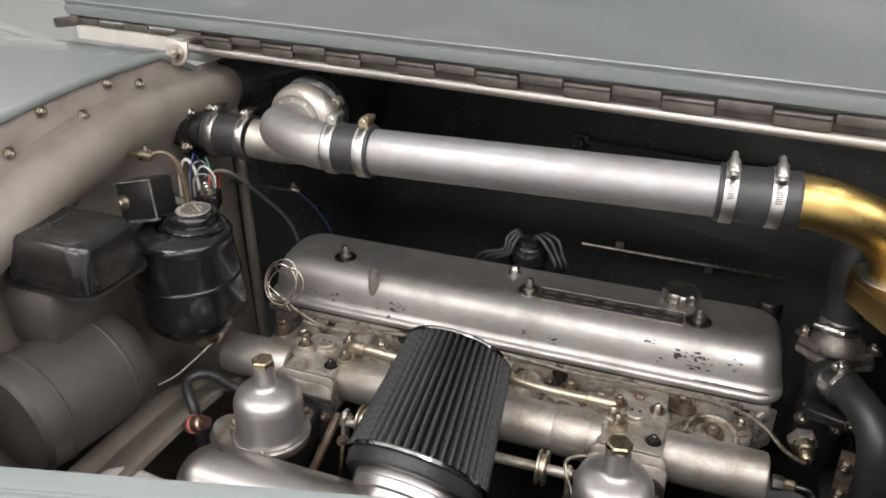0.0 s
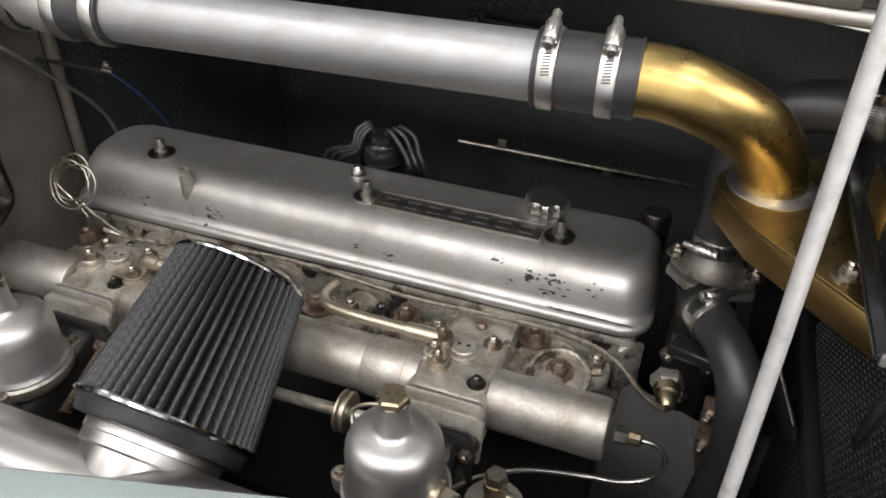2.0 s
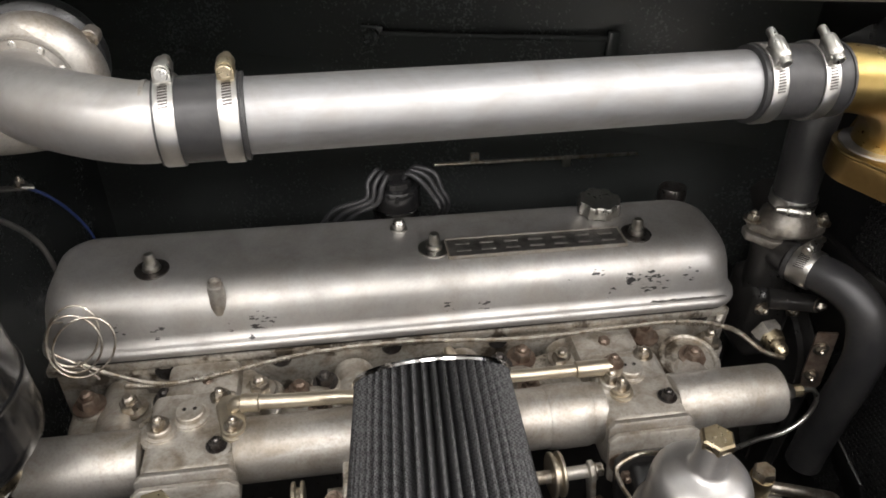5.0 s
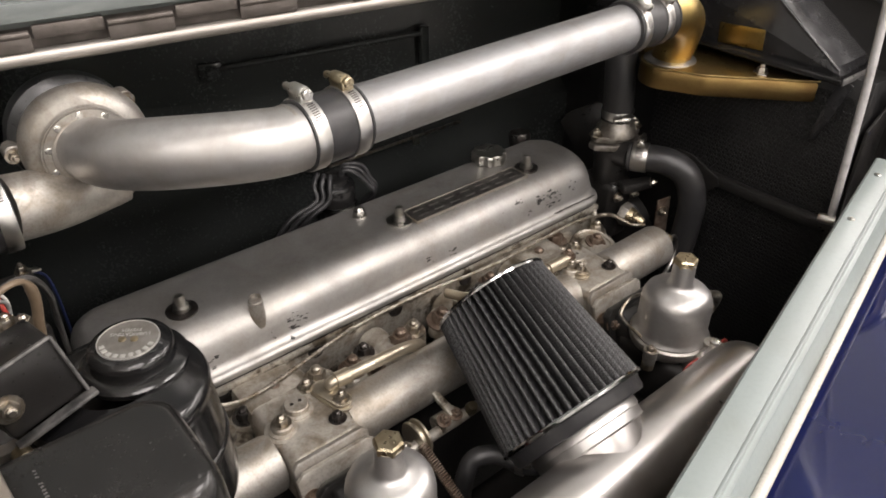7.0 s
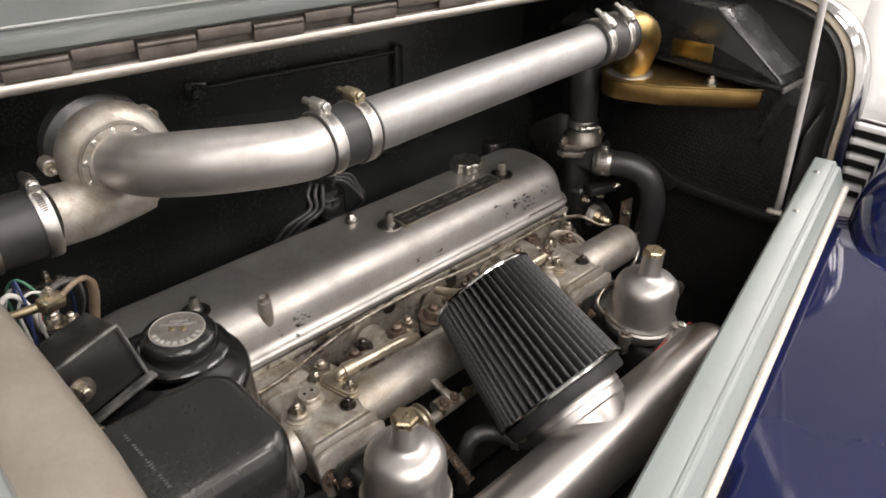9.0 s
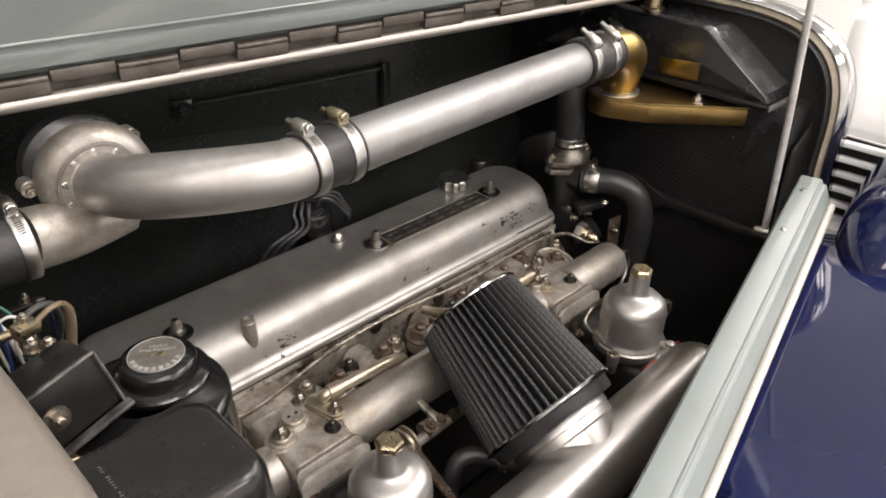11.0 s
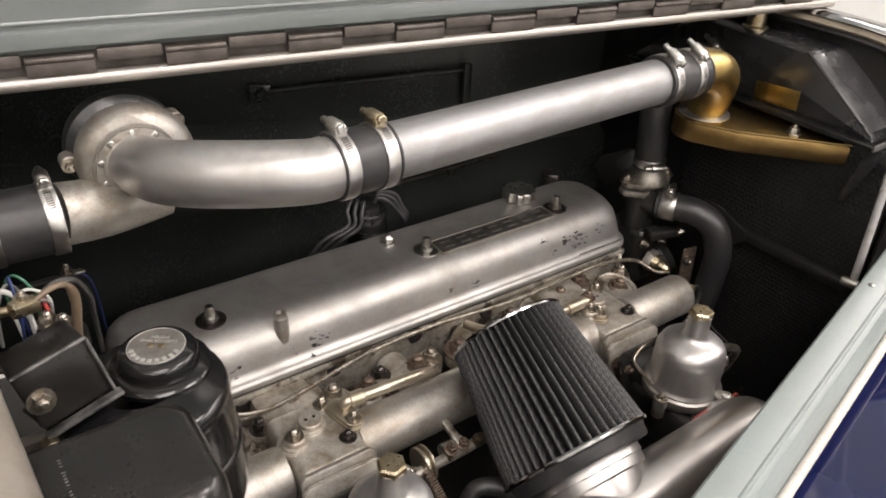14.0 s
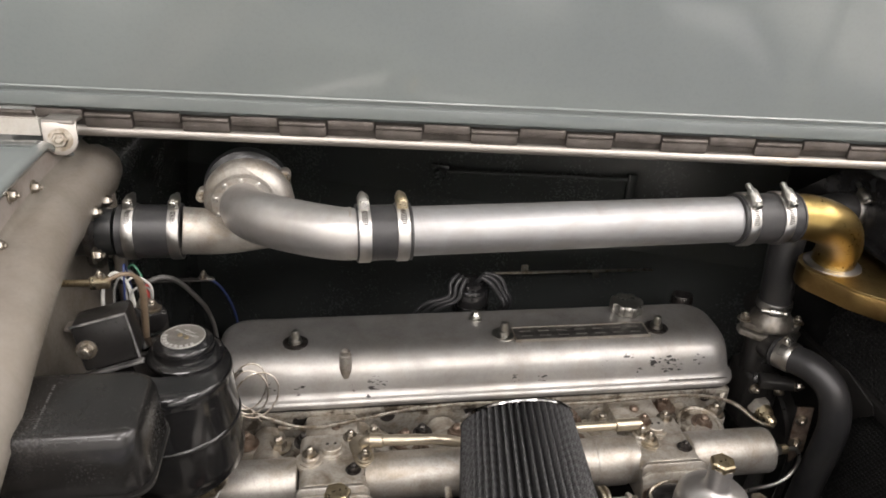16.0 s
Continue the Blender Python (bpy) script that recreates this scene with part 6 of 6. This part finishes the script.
def distributor():
    t = thing("distributor", "black distributor with looping ignition leads", "distributor", (0.252, 0.104, 0.9))
    m = Matrix.Translation((0.252, 0.104, 0))
    part("cap", lathe([(0.026, 0.89), (0.0275, 0.935), (0.0275, 0.9475), (0.0255, 0.9510), (0.0200, 0.9515), (0.0190, 0.9590), (0.0165, 0.9605), (0, 0.9605)], m, 28), M_BLACK, t)
    part("band", lathe([(0.0275, 0.920), (0.0290, 0.921), (0.0290, 0.925), (0.0275, 0.926)], m, 28), M_CHROME, t)
    for k in range(3):
        s = Vector((0.244 - 0.005 * k, 0.098 + 0.007 * k, 0.960))
        part("lead", sweep([s, s + Vector((-0.003, -0.005, 0.007)), s + Vector((-0.010 - 0.002 * k, -0.014, -0.002)), (0.228 - 0.006 * k, 0.080 + 0.005 * k, 0.941), (0.205 - 0.012 * k, 0.086 + 0.005 * k, 0.925), (0.185 - 0.012 * k, 0.108, 0.890)], 0.0032, 10), M_LEAD, t, "dark grey ignition lead")
        s = Vector((0.260 + 0.005 * k, 0.098 + 0.007 * k, 0.960))
        part("lead", sweep([s, s + Vector((0.005, -0.004, 0.008)), s + Vector((0.017 + 0.004 * k, -0.010, 0.002)), (0.291 + 0.006 * k, 0.084 + 0.006 * k, 0.944), (0.298 + 0.006 * k, 0.082 + 0.006 * k, 0.930), (0.296 + 0.006 * k, 0.104, 0.905), (0.288, 0.110, 0.870)], 0.0032, 10), M_LEAD, t, "dark grey ignition lead")


distributor()
def linkage():
    t = thing("linkage_rod", "thin steel linkage rod on small brackets beyond the engine", "rod", (0.5, 0.25, 0.88))
    a, b = Vector((0.312, 0.214, 0.909)), Vector((0.671, 0.296, 0.861))
    part("rod", sweep([a, b], 0.0026, 8, 4), M_BOLT, t)
    part("ball_end", lathe([(0, 0), (0.008, 0.002), (0.010, 0.008), (0.008, 0.014), (0, 0.016)], along(b - Vector((0.008, 0, 0)), b - a), 14), M_DARKBOLT, t)
    for k in (0.16, 0.55):
        p = a.lerp(b, k)
        part("clip", rbox(0.012, 0.006, 0.016, Matrix.Translation(p + Vector((0, 0.004, 0.004 if k < 0.3 else -0.008))), 0.0015), M_BOLT, t)


linkage()


def reservoir_bottle():
    t = thing("washer_bottle", "pale grey plastic fluid bottle low in the bay corner", "bottle", (-0.04, -0.43, 0.78))
    part("bottle", prism([(-0.058, -0.045), (0.058, -0.045), (0.058, 0.028), (0.046, 0.040), (-0.034, 0.044), (-0.058, 0.026)], 0.12, Matrix.Translation((-0.046, -0.430, 0.727)) @ pose(0, 0, 0, 0, 0, -3), 0.010, 3), M_PLASTIC, t)
    part("cap", lathe([(0.026, 0.843), (0.026, 0.8490), (0.024, 0.8500), (0, 0.8500)], Matrix.Translation((-0.050, -0.438, 0)), 24), M_PLASTIC, t)
    part("moulded_rib", sweep([(-0.014, -0.432, 0.848), (0.006, -0.402, 0.848)], 0.0034, 8, 4), M_PLASTIC, t)
    part("rib_boss", lathe([(0.006, 0), (0.0055, 0.003), (0, 0.004)], Matrix.Translation((-0.016, -0.436, 0.846)), 14), M_PLASTIC, t)


def footwell_rail():
    """The beige pressed edge of the footwell between bulkhead and near inner wing."""
    line = [(-0.178, -0.09, 0.752), (-0.160, -0.20, 0.795), (-0.150, -0.28, 0.822), (-0.150, -0.42, 0.824)]
    rail = strip(smooth_line(line, 5), [(-0.09, 0.03), (-0.03, 0.006), (-0.018, 0.010), (0.0, 0.008), (0.008, -0.004), (0.012, -0.03), (0.05, -0.16), (0.046, -0.162), (0.0, -0.03), (-0.09, 0.02)])
    whole("footwell_panel", rail, M_BULK, "dusty beige pressed footwell panel below the bulkhead", "car body", "", "structure")


footwell_rail()
reservoir_bottle()
# closing the bay below
slab("underbody", -1.30, 0.86, -0.60, 0.60, 0.0, 0.36, M_BLACKSATIN, "plain dark underside of the car down to the floor", "car body")
slab("bay_floor", -0.24, 0.86, -0.62, 0.75, 0.36, 0.38, M_BLACKSATIN, "dark oily bottom of the engine bay", "car body")
CRACK = random.Random(8)
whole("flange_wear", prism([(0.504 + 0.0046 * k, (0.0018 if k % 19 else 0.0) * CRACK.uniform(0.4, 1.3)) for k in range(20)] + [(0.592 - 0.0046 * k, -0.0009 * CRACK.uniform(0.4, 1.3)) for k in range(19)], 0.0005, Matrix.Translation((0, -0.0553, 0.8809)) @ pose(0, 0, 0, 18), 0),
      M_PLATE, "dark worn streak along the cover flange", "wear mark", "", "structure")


def vacuum_pipe():
    t = thing("vacuum_pipe", "thin bent steel pipe from manifold end to carburettor", "pipe", (0.6, -0.17, 0.85))
    hx = hex_bm(0.0085, 0.012)
    bmesh.ops.transform(hx, matrix=along((0.598, -0.170, 0.852), (1, 0, 0)), verts=hx.verts)
    part("nut", hx, M_STEEL, t)
    part("union", lathe([(0.0062, 0.010), (0.0062, 0.022), (0.004, 0.024), (0, 0.024)], along((0.598, -0.170, 0.852), (1, 0, 0)), 8), M_BRASSHEX, t, "small brass union")
    part("tube", sweep([(0.620, -0.170, 0.852), (0.636, -0.168, 0.848), (0.645, -0.168, 0.830), (0.636, -0.172, 0.809), (0.612, -0.178, 0.800), (0.580, -0.184, 0.801), (0.53, -0.205, 0.812), (0.495, -0.235, 0.822), (0.478, -0.262, 0.830)], 0.0026, 10), M_STEEL, t)


vacuum_pipe()


def float_bowl(x):
    t = thing("float_chamber", "small alloy float chamber with a capped bolt", "float chamber", (x, -0.27, 0.8), "float chambers")
    m = Matrix.Translation((x, -0.272, 0))
    part("bowl", lathe([(0, 0.77), (0.026, 0.77), (0.027, 0.835), (0.025, 0.843), (0.010, 0.848), (0, 0.848)], m, 28), M_CAST, t)
    part("post", lathe([(0.010, 0.846), (0.010, 0.872), (0.0, 0.872)], m, 18), M_BRASSHEX, t)
    hx = hex_bm(0.0095, 0.009)
    bmesh.ops.transform(hx, matrix=Matrix.Translation((x, -0.272, 0.872)), verts=hx.verts)
    part("cap_nut", hx, M_BOLT, t)
    part("fuel_line", sweep([(x + 0.004, -0.27, 0.855), (x + 0.05, -0.275, 0.842), (x + 0.10, -0.26, 0.80), (x + 0.11, -0.24, 0.74)], 0.0055, 10), M_BOLT, t)


float_bowl(0.518)


def carb_trim():
    cw = thing("choke_wire", "thin bright bent pipe with a small union beside the carburettor", "pipe", (0.404, -0.30, 0.845))
    part("tube", sweep([(0.446, -0.252, 0.888), (0.428, -0.255, 0.896), (0.407, -0.259, 0.903), (0.390, -0.263, 0.895), (0.392, -0.271, 0.884), (0.400, -0.281, 0.873), (0.405, -0.293, 0.863), (0.404, -0.299, 0.850)], 0.0020, 8), M_BOLT, cw)
    part("union", lathe([(0.003, 0.022), (0.0055, 0.020), (0.0055, 0.010), (0.0075, 0.009), (0.0075, 0.0), (0, 0.0)], Matrix.Translation((0.404, -0.3005, 0.832)), 8), M_PALE, cw)
    for bx in (0.386, 0.108):
        t = thing("throttle_lever", "grimy throttle lever and link on the shaft", "lever", (bx, -0.225, 0.836))
        part("arm", prism([(-0.006, -0.03), (0.006, -0.03), (0.009, 0.004), (0.005, 0.012), (-0.005, 0.012), (-0.009, 0.004)], 0.005, along((bx, -0.226, 0.838), (1, 0, 0.05), (0, 0.3, 1)), 0.001), M_GRIMY, t)
        put_copy("bolt", BOLT, along((bx + 0.005, -0.226, 0.842), (1, 0, 0)) @ Matrix.Diagonal((0.8, 0.8, 0.8, 1)), t)
        part("link", sweep([(bx + 0.006, -0.245, 0.815), (bx + 0.010, -0.262, 0.785), (bx + 0.006, -0.275, 0.74)], 0.003, 8), M_BRASSHEX, t)
        put_copy("bolt", RUSTBOLT, along((bx + 0.006, -0.243, 0.818), (0.4, -0.8, 0.4)) @ Matrix.Diagonal((0.8, 0.8, 0.8, 1)), t)
    u = thing("fuel_union", "copper fuel union on the rear float chamber", "union", (-0.04, -0.3, 0.84))
    part("body", lathe([(0, 0), (0.009, 0), (0.010, 0.004), (0.010, 0.02), (0.007, 0.022), (0.007, 0.03), (0, 0.03)], along((-0.046, -0.322, 0.858), (0.8, 0.05, 0.35)), 14), mk("copper_union", (0.42, 0.28, 0.225), 0.38, 1.0, (0.27, 0.17, 0.13), 80), u)
    part("ring", lathe([(0.0105, 0.006), (0.0115, 0.007), (0.0115, 0.010), (0.0105, 0.011)], along((-0.046, -0.322, 0.858), (0.8, 0.05, 0.35)), 16), plain("faded_red_fibre", (0.30, 0.09, 0.07)), u, "faded red fibre washer")
    part("bowl", lathe([(0, 0.77), (0.024, 0.77), (0.026, 0.825), (0.02, 0.838), (0, 0.842)], Matrix.Translation((-0.018, -0.285, 0)), 24), M_GRIMY, u)
    whole("black_loom", sweep([(-0.055, -0.30, 0.72), (-0.054, -0.298, 0.82), (-0.062, -0.293, 0.860), (-0.084, -0.272, 0.876), (-0.070, -0.250, 0.876), (-0.04, -0.235, 0.850), (0.0, -0.225, 0.83)], 0.0065, 10), M_WBLACK, "black taped wiring loom bending over", "cable")
    whole("earth_wire", sweep([(-0.050, -0.200, 0.935), (-0.058, -0.213, 0.925), (-0.078, -0.25, 0.902), (-0.092, -0.278, 0.888), (-0.105, -0.296, 0.883)], 0.0011, 8), M_WGREY, "pale bare wire below the reservoir", "wire", "wires")


carb_trim()


def fan():
    t = thing("engine_fan", "black pressed steel engine fan with belt pulley", "fan", (0.695, -0.02, 0.75))
    m = along((0.690, -0.015, 0.765), (1, 0, 0))
    part("pulley", lathe([(0, 0), (0.07, 0), (0.075, 0.004), (0.062, 0.012), (0.075, 0.020), (0.07, 0.024), (0, 0.024)], m, 40), M_BLACKSATIN, t)
    part("hub", lathe([(0.03, 0.02), (0.03, 0.035), (0, 0.035)], m, 24), M_BLACK, t)
    for k in range(5):
        a = 72 * k + 56
        bl = prism([(0.03, -0.018), (0.19, -0.04), (0.20, -0.02), (0.20, 0.03), (0.19, 0.042), (0.03, 0.02)], 0.003, m @ Matrix.Translation((0, 0, 0.03)) @ pose(0, 0, 0, 0, 0, a) @ pose(0, 0, 0, 22), 0.001)
        part("blade", bl, M_BLACKSATIN, t)
    whole("fan_belt", sweep([(0.702, -0.09, 0.765), (0.702, -0.085, 0.60), (0.702, -0.06, 0.45)], 0.006, 8), M_RUBBER, "black rubber fan belt running down", "belt")


fan()


def breather_hose():
    t = thing("breather_hose", "black rubber breather hose bending under the filter", "hose", (0.18, -0.29, 0.83))
    part("hose", sweep([(0.150, -0.272, 0.76), (0.152, -0.274, 0.812), (0.164, -0.274, 0.832), (0.182, -0.286, 0.836), (0.193, -0.309, 0.836), (0.204, -0.326, 0.838)], 0.0095, 18), M_RUBBER, t)
    part("band", lathe([(0.0098, 0), (0.0112, 0.0005), (0.0112, 0.008), (0.0098, 0.0085)], along((0.192, -0.307, 0.836), (0.4, -0.9, 0.05)), 24), M_BAND, t)
    put_copy("screw", SCREW, along((0.192, -0.318, 0.8465), (-0.6, -0.6, 0.5)), t)


breather_hose()


def throttle_lever_arm():
    t = thing("throttle_bellcrank", "brown grimy bellcrank lever on the throttle shaft", "lever", (0.17, -0.222, 0.838))
    part("hub", lathe([(0, 0), (0.011, 0), (0.011, 0.026), (0, 0.026)], along((0.158, -0.222, 0.838), (1, 0, 0)), 18), M_HEAD, t)
    part("arm", prism([(-0.005, -0.004), (0.005, -0.004), (0.004, 0.028), (0.0, 0.033), (-0.004, 0.028)], 0.006, along((0.176, -0.224, 0.846), (0, -0.2, 1), (0, 1, 0)), 0.0015), M_HEAD, t)
    for x in (0.163, 0.178):
        put_copy("bolt", RUSTBOLT, along((x, -0.228, 0.848), (0, -0.4, 1)) @ Matrix.Diagonal((0.8, 0.8, 0.9, 1)), t)
    part("ball_joint", lathe([(0.003, 0), (0.003, 0.006), (0.0065, 0.008), (0.0072, 0.012), (0.005, 0.017), (0, 0.018)], along((0.196, -0.230, 0.838), (0, -0.3, 1)), 16), M_BRASSHEX, t)
    part("link_rod", sweep([(0.196, -0.231, 0.850), (0.215, -0.236, 0.852), (0.262, -0.244, 0.846)], 0.0026, 8), M_BOLT, t)


throttle_lever_arm()


def carb_fittings(at):
    """Small steel fittings low on the side of a carburettor."""
    x, y, z = at
    t = thing("carburettor_fitting", "small steel union and lug beside the carburettor", "fitting", at)
    hx = hex_bm(0.010, 0.012)
    bmesh.ops.transform(hx, matrix=along((x + 0.041, y - 0.010, z + 0.078), (1, -0.1, 0)), verts=hx.verts)
    part("union_nut", hx, M_PALE, t)
    part("union_stem", lathe([(0.0135, -0.006), (0.0140, 0.001), (0.0128, 0.0025), (0.009, 0.003)], along((x + 0.041, y - 0.010, z + 0.078), (1, -0.1, 0)), 20), M_PALE, t)
    part("union_end", lathe([(0.0080, 0.011), (0.0080, 0.015), (0.0060, 0.0165), (0, 0.0165)], along((x + 0.041, y - 0.010, z + 0.078), (1, -0.1, 0)), 14), M_BOLT, t)
    part("lug", prism(disc_outline(0.009, 12, 0, 0, 0, math.pi) + [(-0.009, -0.010), (0.009, -0.010)], 0.007, along((x + 0.010, y - 0.047, z + 0.066), (0, 0, 1), (0, 1, 0)), 0.0015), M_CAST, t)
    part("lug_screw", lathe([(0.0055, 0), (0.0055, 0.004), (0.003, 0.0055), (0, 0.0055)], Matrix.Translation((x + 0.010, y - 0.051, z + 0.073)), 14), M_STEEL, t)


carb_fittings((0.442, -0.297, 0.80))
